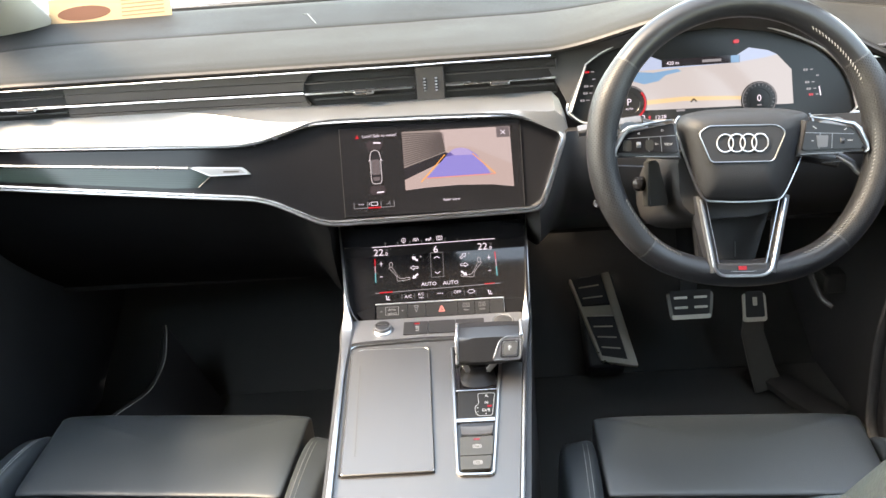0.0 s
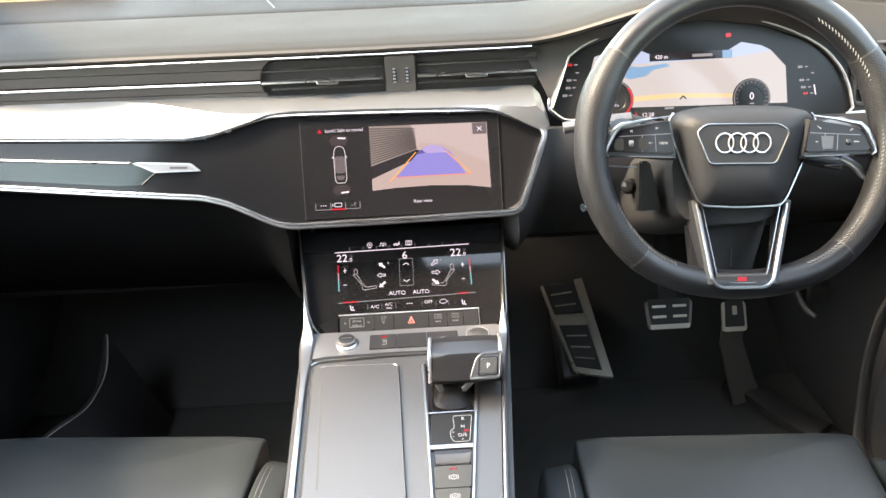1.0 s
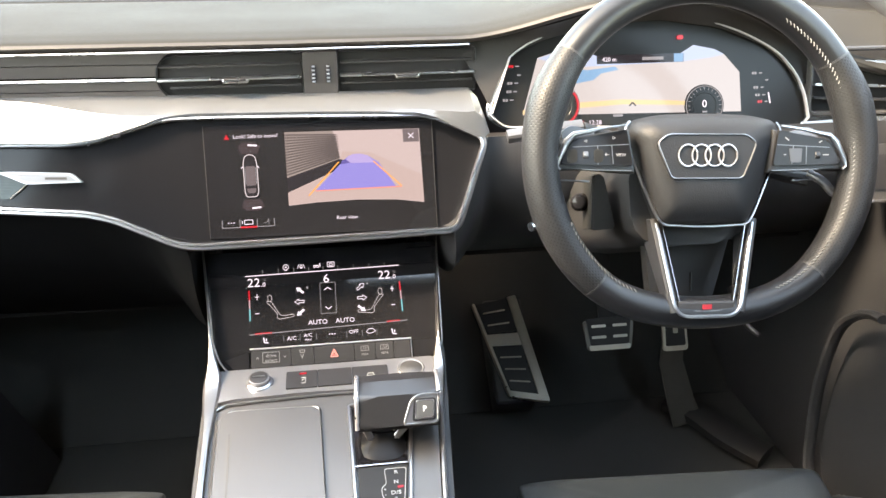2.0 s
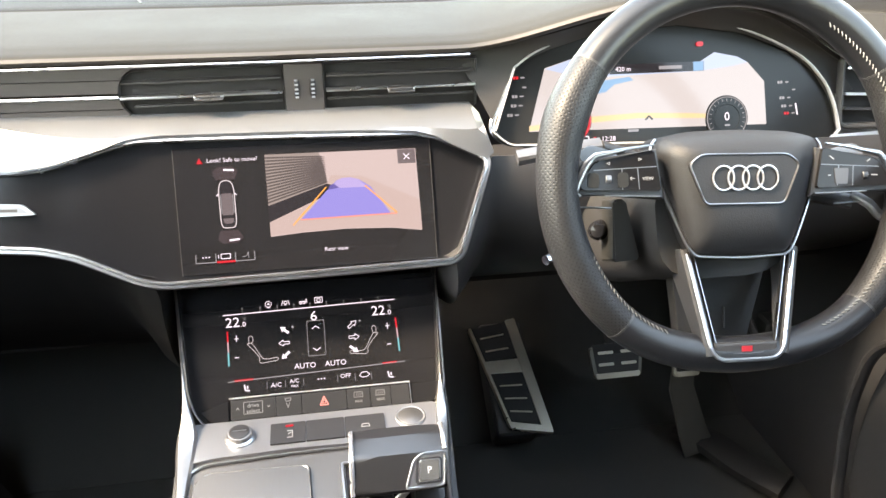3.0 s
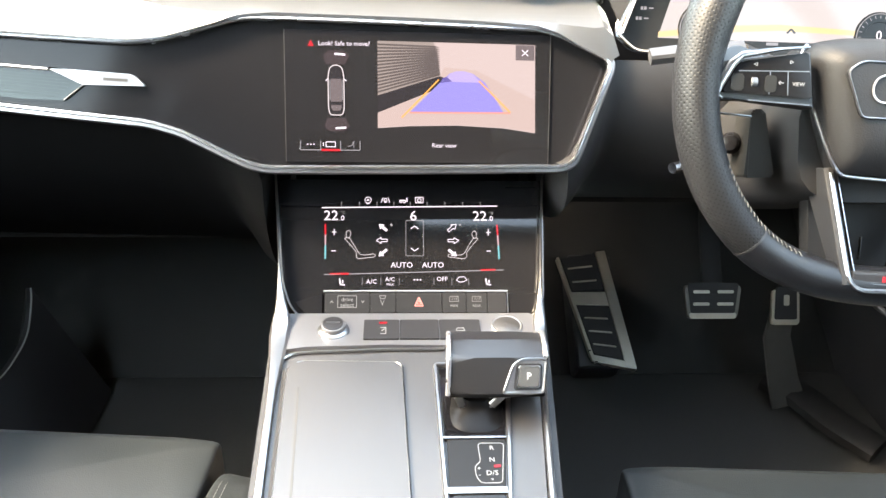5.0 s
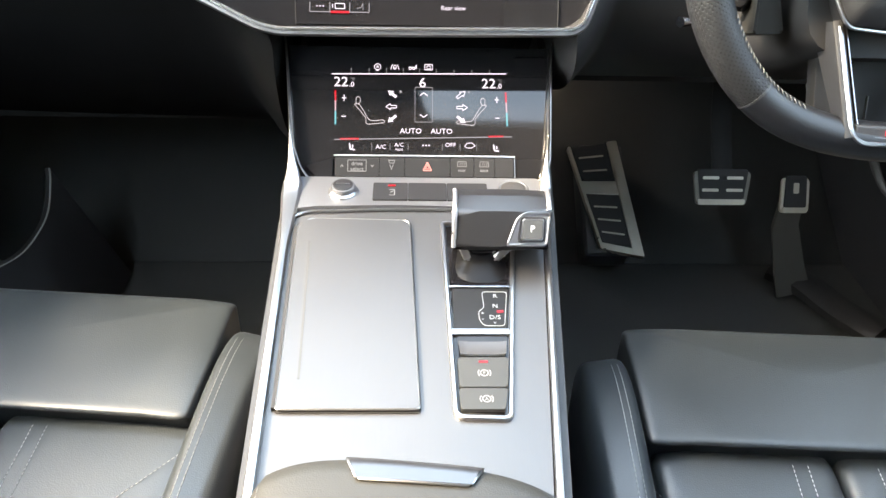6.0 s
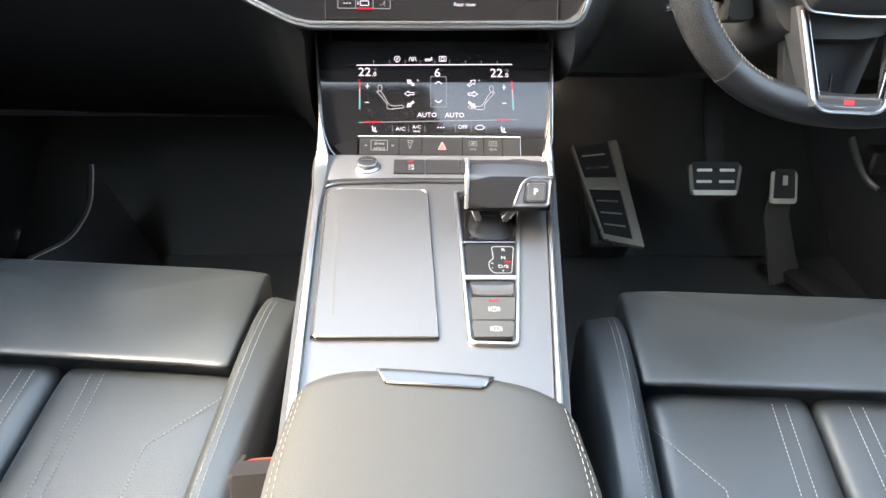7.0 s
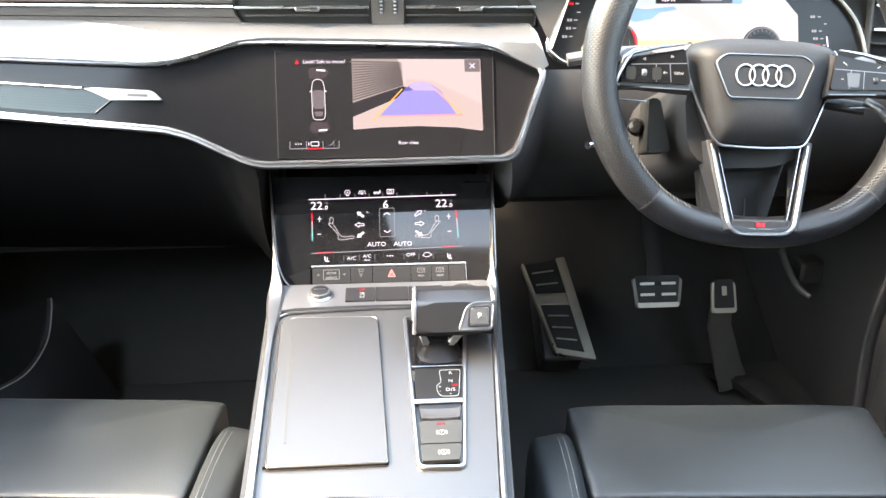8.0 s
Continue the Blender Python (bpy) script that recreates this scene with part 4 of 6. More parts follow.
part("caption_box", lines(LOM, outline([L(-0.0700, 0.4020), L(-0.0520, 0.4020), L(-0.0520, 0.4100), L(-0.0700, 0.4100)]), 0.0005, 0.0015, 0.0002), KEYMARK, keys[0])
part("arrow_mark", lines(LOM, [(L(-0.0770, 0.4052), L(-0.0757, 0.4066)), (L(-0.0757, 0.4066), L(-0.0744, 0.4052)), (L(-0.0474, 0.4066), L(-0.0461, 0.4052)), (L(-0.0461, 0.4052), L(-0.0448, 0.4066))], 0.0006, 0.0015, 0.0002), KEYMARK, keys[0])
for x in (0.0420, 0.0640):
    part("defrost_mark", lines(LOM, outline([L(x - 0.0045, 0.4060), L(x + 0.0045, 0.4060), L(x + 0.0040, 0.4095), L(x - 0.0040, 0.4095)]) + [(L(x - 0.002 + 0.002 * k, 0.4068), L(x - 0.001 + 0.002 * k, 0.4088)) for k in range(3)], 0.0004, 0.0015, 0.0002), KEYMARK, keys[3 if x < 0.05 else 4])
words("caption", "REAR", at(LOM, *L(0.0640, 0.4030), 0.0015), 0.0034, KEYMARK, keys[4])
words("caption", "MAX", at(LOM, *L(0.0420, 0.4030), 0.0015), 0.0034, KEYMARK, keys[3])
part("stability_mark", lines(LOM, outline([L(-0.0290, 0.4080), L(-0.0250, 0.4080), L(-0.0240, 0.4100), L(-0.0300, 0.4100)]) + [(L(-0.0290, 0.4070), L(-0.0270, 0.4035)), (L(-0.0255, 0.4070), L(-0.0275, 0.4035))], 0.0006, 0.0015, 0.0002), KEYMARK, keys[1])

# ---- instrument cluster ----
cl = empty("instrument_cluster", (0.39, 1.10, 0.62), "digital instrument cluster with a lit map display", "instrument cluster")
arch = [(p.x, p.y) for p in curve([Vector((*K(*p), 0)) for p in ARCH[1:10]], 6)]
arch = arch + rounded([K(*ARCH[9]), K(*ARCH[10]), K(*ARCH[11]), K(*ARCH[0])], [0, 0.005, 0.008, 0.006], 3)[1:]
slab("face", CLM, arch, -0.012, -0.001, FACIA, cl)
part("surround", sweep([on(CLM, p, 0.0055) for p in arch], 0.0012, 0.0030, CLM.to_3x3() @ Vector((0, 0, 1)), closed=True, sides=8), SURROUND, cl, "thin satin silver surround")
part("side_edge", sweep([on(CLM, p, 0.002) for p in bend([K(0.262, 0.7240), K(0.2265, 0.7010), K(0.1960, 0.6400), K(0.2165, 0.6235), K(0.250, 0.6225)], 0.012)], lambda s: 0.0012 + 0.0024 * math.sin(math.pi * s) ** 1.5, 0.0030, CLM.to_3x3() @ Vector((0, 0, 1)), sides=8), SATIN, cl, "polished silver edge")
DISP = [K(*p) for p in ((0.2395, 0.6365), (0.2594, 0.6978), (0.29, 0.7060), (0.31, 0.7060), (0.345, 0.692), (0.42, 0.692), (0.4488, 0.7071), (0.475, 0.7020), (0.4868, 0.6961), (0.5060, 0.6760), (0.5078, 0.6320))]
shape("glass_pane", CLM, [K(*p) for p in ((0.232, 0.6210), (0.2594, 0.7020), (0.30, 0.7180), (0.41, 0.7280), (0.49, 0.7160), (0.515, 0.6800), (0.5150, 0.6190))], FACIA, cl, 6)


def dial_shape(name, pts, material, level, label=""):
    return slab(name, CLM, [K(*p) for p in pts], -0.0015, -0.0009 + 0.0002 * level, material, cl, label=label)


slab("map", CLM, DISP, -0.0015, -0.0004, L_MAP, cl, label="lit pale map")
dial_shape("map_sky", ((0.2598, 0.6970), (0.29, 0.7058), (0.31, 0.7058), (0.345, 0.6920), (0.42, 0.6920), (0.4488, 0.7070), (0.475, 0.7018), (0.4868, 0.6960), (0.470, 0.6930), (0.43, 0.6890), (0.30, 0.6865)), L_SKY, 4)
dial_shape("map_water", ((0.290, 0.6860), (0.318, 0.6830), (0.352, 0.6860), (0.356, 0.6825), (0.335, 0.6790), (0.325, 0.6720), (0.305, 0.6690), (0.290, 0.6740)), L_SEA, 4)
dial_shape("map_road", ((0.240, 0.6420), (0.30, 0.6480), (0.36, 0.6500), (0.42, 0.6470), (0.46, 0.6440), (0.46, 0.6405), (0.36, 0.6445), (0.30, 0.6420), (0.24, 0.6370)), L_ROAD, 4)
dial_shape("info_bar", ((0.330, 0.6985), (0.330, 0.6890), (0.436, 0.6890), (0.436, 0.6985)), L_SHADE, 6)
dial_shape("info_bar", ((0.424, 0.6983), (0.424, 0.6892), (0.4355, 0.6892), (0.4355, 0.6983)), L_SEA, 7)
words("caption", "420 m", at(CLM, *K(0.345, 0.6935), 0.0006), 0.0068, L_WHITE, cl)
part("caption_bar", lines(CLM, [(K(0.385, 0.6937), K(0.411, 0.6937))], 0.0036, 0.0004), L_DIM, cl)
part("position_mark", lines(CLM, [(K(0.368, 0.6425), K(0.372, 0.6462)), (K(0.372, 0.6462), K(0.376, 0.6425))], 0.0018, 0.0004), PIANO, cl)
for x, zc, text, rim in ((0.2835, 0.6455, "P", L_RED), (0.4610, 0.6400, "0", L_DIM)):
    d = at(CLM, *K(x, zc))
    dial = part("dial", turned(d @ pose(0, 0, -0.0005), [(0.0248, 0), (0.0243, 0.0012), (0.0150, 0.0012), (0.0145, 0.0008)], 40), FACIA, cl)
    part("dial_ring", sweep([d @ Vector((0.0228 * math.cos(a), 0.0228 * math.sin(a), 0.0010)) for a in [2 * math.pi * k / 40 for k in range(40)]], 0.0005, 0.0006, CLM.to_3x3() @ Vector((0, 0, 1)), closed=True, sides=6), L_DIM, dial)
    if rim is L_RED:
        part("dial_red_arc", sweep([d @ Vector((0.0222 * math.cos(a), 0.0222 * math.sin(a), 0.0012)) for a in [-1.2 + 1.9 * k / 12 for k in range(13)]], 0.0016, 0.0006, CLM.to_3x3() @ Vector((0, 0, 1)), sides=6), L_RED, dial)
        words("caption", "AUTO", at(d, 0, -0.0075, 0.0010), 0.0036, L_WHITE, dial)
    else:
        part("dial_ticks", lines(d, [((0.0182 * math.cos(a), 0.0182 * math.sin(a)), (0.0212 * math.cos(a), 0.0212 * math.sin(a))) for a in [2 * math.pi * k / 24 for k in range(24)]], 0.0006, 0.0010), L_DIM, dial)
        part("dial_caption", lines(d, [((-0.003, -0.0075), (0.003, -0.0075))], 0.0018, 0.0010), L_DIM, dial)
    words("dial_reading", text, at(d, 0, 0.0015, 0.0010), 0.0130, L_WHITE, dial)
shape("warning_lamp", CLM, rounded([K(0.4280, 0.7135), K(0.4355, 0.7135), K(0.4355, 0.7180), K(0.4280, 0.7180)], 0.002), L_RED, cl, 22, "red warning lamp")
for k, (x, z) in enumerate(((0.2320, 0.6895), (0.2335, 0.6800), (0.2300, 0.6715), (0.2285, 0.6625), (0.2240, 0.6535))):
    part("side_mark", lines(CLM, [(K(x + 0.001, z), K(x + 0.0055, z))], 0.0014, -0.0008), L_DIM, cl)
    if k != 1:
        part("side_digits", lines(CLM, [(K(x - 0.007, z), K(x - 0.0045, z)), (K(x - 0.0038, z), K(x - 0.0012, z))], 0.0030, -0.0008), L_RED if k == 0 else L_DIM, cl)
for k, (x, z) in enumerate(((0.5290, 0.6740), (0.5370, 0.6660), (0.5310, 0.6580), (0.5330, 0.6495), (0.5360, 0.6420))):
    part("side_mark", lines(CLM, [(K(x + 0.002, z), K(x + 0.006, z))], 0.0014, -0.0008), L_DIM, cl)
    if k != 1:
        part("side_digits", lines(CLM, [(K(x - 0.007, z), K(x - 0.0045, z)), (K(x - 0.0038, z), K(x - 0.0012, z))], 0.0030, -0.0008), L_RED if k == 4 else L_DIM, cl)
part("fuel_bar", lines(CLM, [(K(0.5430, 0.6520), K(0.5450, 0.6400))], 0.0016, -0.0008), L_WHITE, cl)
words("clock", "12:28", at(CLM, *K(0.3260, 0.6255), 0.0004), 0.0072, L_WHITE, cl)
part("clock_mark", lines(CLM, [(K(0.3095, 0.6258), K(0.3125, 0.6258))], 0.0048, -0.0002), L_RED, cl, "small red mark beside the clock")
for a, b in ((0.2950, 0.3040), (0.3480, 0.3600)):
    part("caption_bar", lines(CLM, [(K(a, 0.6325), K(b, 0.6325))], 0.0028, -0.0002), L_DIM, cl)
part("lamp_icon", lines(CLM, outline([K(0.298, 0.623), K(0.304, 0.623), K(0.304, 0.629), K(0.298, 0.629)]), 0.0012, -0.0002), L_WHITE, cl)

# side air vent and trim beyond the wheel
sv = empty("air_vent", (0.66, 1.09, 0.60), "black side air vent with slats beside the wheel", "air vent", "air vents")
SVM = plane((0.645, 1.085, 0.665), (-0.15, -1, 0.2))
slab("duct", SVM, rounded(rect(-0.052, -0.035, 0.075, 0.035), 0.008), -0.03, -0.014, DEEP, sv)
for v, m in ((0.022, SATIN), (-0.006, SATIN), (-0.022, BTN)):
    slab("slat", SVM, rounded([(-0.048, v + 0.002), (0.070, v - 0.004), (0.070, v - 0.0005), (-0.048, v + 0.0045)], 0.001), -0.016, 0.0, m, sv, 0.0008)
part("surround", sweep([on(SVM, p, 0) for p in rounded(rect(-0.055, -0.038, 0.078, 0.038), 0.010)], 0.003, 0.006, (0, -1, 0.2), closed=True, sides=8), BLACK, sv)
RTM = plane((0.645, 1.078, 0.605), (-0.1, -1, 0.35))
slab("trim_right", RTM, rounded([(-0.115, 0.012), (-0.10, -0.008), (0.08, -0.012), (0.08, 0.018)], 0.005), -0.02, 0.002, SATIN, dash, 0.003, "satin aluminium band end")
lp = empty("light_switch_panel", (0.70, 1.04, 0.53), "black light switch panel with a silver lower edge", "switch panel")
LPM = plane((0.70, 1.036, 0.565), (-0.12, -1, 0.30))
slab("panel", LPM, rounded(rect(-0.046, -0.032, 0.050, 0.034), 0.006), -0.012, 0.0, BLACK, lp, 0.002)
for u in (-0.030, 0.0, 0.030):
    slab("button", LPM, rounded(rect(u - 0.013, -0.020, u + 0.013, 0.022), 0.002), -0.001, 0.002, BTN, lp, 0.001)
part("edge_trim", sweep([on(LPM, p, 0.002) for p in bend([(-0.047, 0.030), (-0.048, -0.034), (0.050, -0.036)], 0.008)], 0.0022, 0.0025, (0, -1, 0.3), sides=8), SATIN, lp, "satin silver edge")


# ---- centre console ----
con = empty("center_console", (0, 0.75, 0.0), "silver centre console with gloss black inserts", "console")


def left_x(y):
    return -0.1045 - 0.0155 * (y - 0.60) / 0.36


def right_x(y):
    return 0.0845 + 0.0340 * (y - 0.60) / 0.34


def console_z(y):
    return 0.374 + 0.0737 * (y - 0.676)


plate = [C(left_x(y) + 0.0015, y) for y in (0.40, 0.60, 0.75, 0.90, 0.962)] + [C(right_x(y) - 0.0015, y) for y in (0.962, 0.90, 0.75, 0.60, 0.40)]
slab("top_plate", COM, plate, -0.015, 0.0, CONSOLE, con, label="satin silver top plate")


def side_wall(sign):
    def f(s, t):
        y = 0.30 + 0.85 * s
        x = left_x(min(y, 0.97)) if sign < 0 else right_x(min(y, 0.97))
        top = console_z(min(y, 0.97)) + 0.0
        top += 0.10 * smooth(0.97, 1.10, y)
        return Vector((x + sign * (0.002 + 0.012 * t ** 1.5), y, top * (1 - t) - 0.0))
    return f


for sign in (-1, 1):
    part("side_panel", sheet(side_wall(sign), 24, 10, 0.008 * sign), BLACK, con, "black side panel")
    xs = left_x if sign < 0 else right_x
    rail = [(xs(y) + 0.002 * sign, y, console_z(y) + 0.001) for y in (0.56, 0.66, 0.76, 0.86, 0.93)]
    sx = -1 if sign < 0 else 1
    rail += [(sx * (0.1225 if sx > 0 else 0.1212), 0.958, 0.403), (sx * (0.1255 if sx > 0 else 0.1245), 0.985, 0.426), (sx * 0.1300, 1.030, 0.466), (sx * 0.1345, 1.066, 0.502)]
    part("rail", sweep(curve(rail, 6), lambda s, g=0.0036 if sign < 0 else 0.0026, q=0.0058 if sign < 0 else 0.0038: g + q * smooth(0.35, 0.52, s) * (1 - smooth(0.55, 0.75, s)) - 0.0028 * smooth(0.6, 0.85, s), 0.0062, lambda s: (0, -0.6 * smooth(0.4, 0.7, s), 1), sides=10, square=3.0), RAILMETAL, con, "satin silver side rail")
# raised shoulder between rail and plate on the passenger side
front = [C(-0.1190, 0.914), C(-0.0960, 0.9190), C(-0.02, 0.9215), C(0.06, 0.9195), C(0.1160, 0.914), C(0.1180, 0.968), C(-0.1200, 0.968)]
slab("switch_plate", COM, rounded(front, 0.004), -0.004, 0.0035, SWITCHPLATE, con, 0.0012, "satin silver switch plate")
part("plate_edge", sweep([on(COM, p, 0.0022) for p in bend([C(-0.1150, 0.860), C(-0.1172, 0.9015), C(-0.1050, 0.9120), C(-0.02, 0.9165), C(0.0300, 0.9165)], 0.010, 6)], 0.0011, 0.0014, COM.to_3x3() @ Vector((0, 0, 1)), sides=8), RAILMETAL, con, "bright front edge of the top plate")

lid = empty("storage_lid", (-0.055, 0.68, 0.374), "silver sliding storage cover on the console", "storage cover")
LID = [C(-0.1090, 0.8905), C(-0.1000, 0.6790), C(-0.0005, 0.6790), C(-0.0090, 0.8975), C(-0.0980, 0.9000)]
slab("gap", COM, rounded([C(-0.1103, 0.8920), C(-0.1014, 0.6776), C(0.0008, 0.6774), C(-0.0076, 0.8988), C(-0.0985, 0.9015)], 0.004), -0.004, 0.0006, DEEP, lid)
cover = slab("cover", COM, rounded(LID, [0.004, 0.003, 0.003, 0.008, 0.004]), 0.0, 0.0038, CONSOLE, lid, 0.0015)
part("edge", sweep([on(COM, p, 0.0030) for p in rounded(LID, [0.004, 0.003, 0.003, 0.008, 0.004])][3:], 0.0008, 0.0010, COM.to_3x3() @ Vector((0, 0, 1)), sides=6), RAILMETAL, cover, "bright chamfered edge")
part("groove", lines(COM, [(C(-0.0962, 0.8660), C(-0.0872, 0.7060))], 0.0017, 0.0036, 0.0005), GREYRUB, cover)

# added black strip that stands in for the dark gap beside the cover
slab("side_gap_strip", COM, [C(-0.1122, 0.8890), C(-0.1031, 0.6800), C(-0.1000, 0.6800), C(-0.1090, 0.8890)], 0.0, 0.0037, DEEP, lid, 0.0006, "black strip added for the dark gap along the cover")

knob = empty("volume_knob", (-0.0722, 0.942, 0.394), "small round metal volume knob", "knob")
KM = at(COM, *C(-0.0722, 0.9430), 0.0034)
part("collar", turned(KM, [(0.0145, 0), (0.0140, 0.0015), (0.0118, 0.0030)], 28), RAILMETAL, knob)
kcap = part("cap", turned(KM, [(0.0112, 0.0025), (0.0115, 0.0062), (0.0110, 0.0072), (0.0098, 0.0074)], 28), PLATE, knob)
part("cap_top", turned(KM, [(0.0096, 0.0066), (0.0094, 0.0082), (0.0080, 0.0085)], 24), BTN, kcap, "dark grey cap")
part("pointer", lines(at(KM, 0, 0, 0.0086), [((-0.0065, 0.0005), (0.0065, 0.0005))], 0.0012, 0.0, 0.0003), RAILMETAL, kcap)
knob2 = empty("start_button", (0.088, 0.945, 0.394), "round engine start button with a chrome ring", "button")
KM2 = at(COM, *C(0.0905, 0.9480), 0.0034)
part("ring", turned(KM2, [(0.0150, 0), (0.0150, 0.0012), (0.0142, 0.0018), (0.0128, 0.0014)], 28), PLATE, knob2)
part("cap", turned(KM2, [(0.0126, 0.0), (0.0126, 0.0012), (0.0120, 0.0016)], 28), CONSOLE, knob2)

sw = empty("switch_row", (0.01, 0.938, 0.394), "black parking switches in the silver plate", "switches")
for a, b in ((-0.0440, -0.0110), (-0.0105, 0.0260), (0.0265, 0.0650)):
    slab("switch", COM, rounded([C(a, 0.9280), C(b, 0.9280), C(b, 0.9560), C(a, 0.9560)], 0.001), 0.002, 0.0052, BTN, sw, 0.0010)
part("lit_bar", lines(COM, [(C(-0.0300, 0.9510), C(-0.0225, 0.9512))], 0.0028, 0.0052), L_RED, sw, "red lit bar")
part("park_mark", lines(COM, outline([C(-0.0285, 0.9350), C(-0.0235, 0.9350), C(-0.0235, 0.9440), C(-0.0285, 0.9440)], False) + [(C(-0.0275, 0.9395), C(-0.0245, 0.9420))], 0.0007, 0.0052), GREYMARK, sw)
part("park_mark", lines(COM, outline([C(0.0420, 0.9390), C(0.0500, 0.9390), C(0.0490, 0.9430), C(0.0430, 0.9430)]), 0.0007, 0.0052), GREYMARK, sw)

# shift panel
sp = empty("shift_panel", (0.05, 0.78, 0.38), "gloss black shift panel with a satin silver bezel", "shift panel")
BEZ = [C(0.0205, 0.8960), C(0.0245, 0.6760), C(0.0290, 0.6725), C(0.0590, 0.6715), C(0.0625, 0.6740), C(0.0850, 0.8940)]
inner = [(0.0205 + 0.0030, 0.8930), (0.0268, 0.6790), (0.0600, 0.6760), (0.0818, 0.8920)]
slab("well", COM, [C(*p) for p in inner], -0.006, 0.0008, PIANO, sp)
part("bezel", sweep([on(COM, p, 0.0010) for p in rounded(BEZ, 0.003, 3)], 0.0020, 0.0026, COM.to_3x3() @ Vector((0, 0, 1)), closed=True, sides=8, square=2.6), RAILMETAL, sp, "satin silver bezel")
part("cross_bar", lines(COM, [(C(0.0240, 0.7555), C(0.0690, 0.7555))], 0.0055, 0.0, 0.0030), RAILMETAL, sp, "satin silver cross bar")
part("cross_bar", lines(COM, [(C(0.0235, 0.8080), C(0.0755, 0.8080))], 0.0016, 0.0, 0.0030), SATIN, sp)
gd = slab("gear_display", COM, [C(0.0265, 0.8065), C(0.0262, 0.7590), C(0.0680, 0.7590), C(0.0735, 0.8065)], 0.0008, 0.0020, FACIA, sp, 0.0005)
GD = 0.0020
gate = [C(0.0505, 0.8020), C(0.0512, 0.7830), C(0.0465, 0.7790), C(0.0467, 0.7690), C(0.0500, 0.7625), C(0.0660, 0.7625), C(0.0710, 0.8020)]
part("gate_line", lines(COM, outline(rounded(gate, 0.003, 3)), 0.0005, GD), GREYMARK, gd)
for text, x, y, s in (("R", 0.0610, 0.7970, 0.0070), ("N", 0.0602, 0.7850, 0.0070), ("D/S", 0.0592, 0.7720, 0.0075), ("+", 0.0495, 0.7765, 0.006), ("-", 0.0495, 0.7705, 0.006)):
    words("caption", text, at(COM, x, C(0, y)[1], GD), s * 0.85, GREYMARK, gd)
words("caption", "v", at(COM, 0.0588, C(0, 0.7662)[1], GD), 0.0045, GREYMARK, gd)
part("lit_mark", lines(COM, [(C(0.0610, 0.7785), C(0.0665, 0.7790))], 0.0028, GD), L_RED, gd, "red lit gear mark")
# thin slab; the recess's dark end is put into its colour
slab("tray", COM, rounded([C(0.0285, 0.7525), C(0.0285, 0.7420), C(0.0655, 0.7420), C(0.0672, 0.7525)], 0.002), 0.0005, 0.0014, BOOT, sp, 0.0004, "flat dark slab, painted shade at the back of the finger recess")


def scoop(s, t):
    y = 0.7450 - 0.0165 * t
    half0, half1 = 0.0290 + 0.0005 * t, 0.0660 - 0.0020 * t
    return COM @ Vector((half0 + (half1 - half0) * s, C(0, y)[1], 0.0016 + 0.0030 * t ** 2.2 + 0.0012 * (2 * s - 1) ** 6))


part("tray_scoop", sheet(scoop, 12, 8, 0.0008), SPOKEGREY, sp, "satin silver finger scoop")
part("tray_lip", lines(COM, [(C(0.0298, 0.7290), C(0.0632, 0.7290))], 0.0014, 0.0030, 0.0018), RAILMETAL, sp, "satin silver lip")
for y0, y1, w, y, t in ((0.6985, 0.7270, 0.0655, 0.7115, "P"), (0.6780, 0.6972, 0.0622, 0.6872, "A")):
    key = slab("brake_switch", COM, rounded([C(0.0280, y0), C(w - 0.0030, y0), C(w, y1), C(0.0275, y1)], 0.0015), 0.0005, 0.0042, GREYKEY, sp, 0.0012)
    v = C(0, y)[1]
    if t == "P":
        part("lit_bar", lines(COM, [(C(0.0430, 0.7225), C(0.0500, 0.7225))], 0.0022, 0.0042), L_RED, key, "red lit bar")
    part("brake_mark", lines(COM, outline([(0.0465 + 0.0029 * math.cos(a), v + 0.0029 * math.sin(a)) for a in [2 * math.pi * k / 14 for k in range(14)]]) + [((0.0465 + sg * 0.0046 * math.cos(a), v + 0.0046 * math.sin(a)), (0.0465 + sg * 0.0046 * math.cos(a + 0.26), v + 0.0046 * math.sin(a + 0.26))) for sg in (-1, 1) for a in (-0.65, -0.39, -0.13, 0.13, 0.39)], 0.0007, 0.0042), GREYMARK, key)
    words("caption", t, at(COM, 0.0465, v, 0.0042), 0.0038, GREYMARK, key)

# gear lever
gl2 = empty("gear_lever", (0.055, 0.84, 0.385), "black leather gear lever with a chrome park button", "gear lever")


def loft(sections, n=20, square=4.0):
    """Rounded rectangles (x, y, z, half width, half depth) joined bottom to top."""
    bm = bmesh.new()
    rings = []
    for x, y, z, a, b in sections:
        ring_ = []
        for k in range(n):
            c, s_ = math.cos(2 * math.pi * (k + 0.5) / n), math.sin(2 * math.pi * (k + 0.5) / n)
            c, s_ = (math.copysign(abs(q) ** (2 / square), q) for q in (c, s_))
            ring_.append(bm.verts.new((x + a * c, y + b * s_, z)))
        rings.append(ring_)
    for r0, r1 in zip(rings, rings[1:]):
        for k in range(n):
            bm.faces.new((r0[k], r0[(k + 1) % n], r1[(k + 1) % n], r1[k]))
    bm.faces.new(rings[0][::-1])
    bm.faces.new(rings[-1])
    return bm


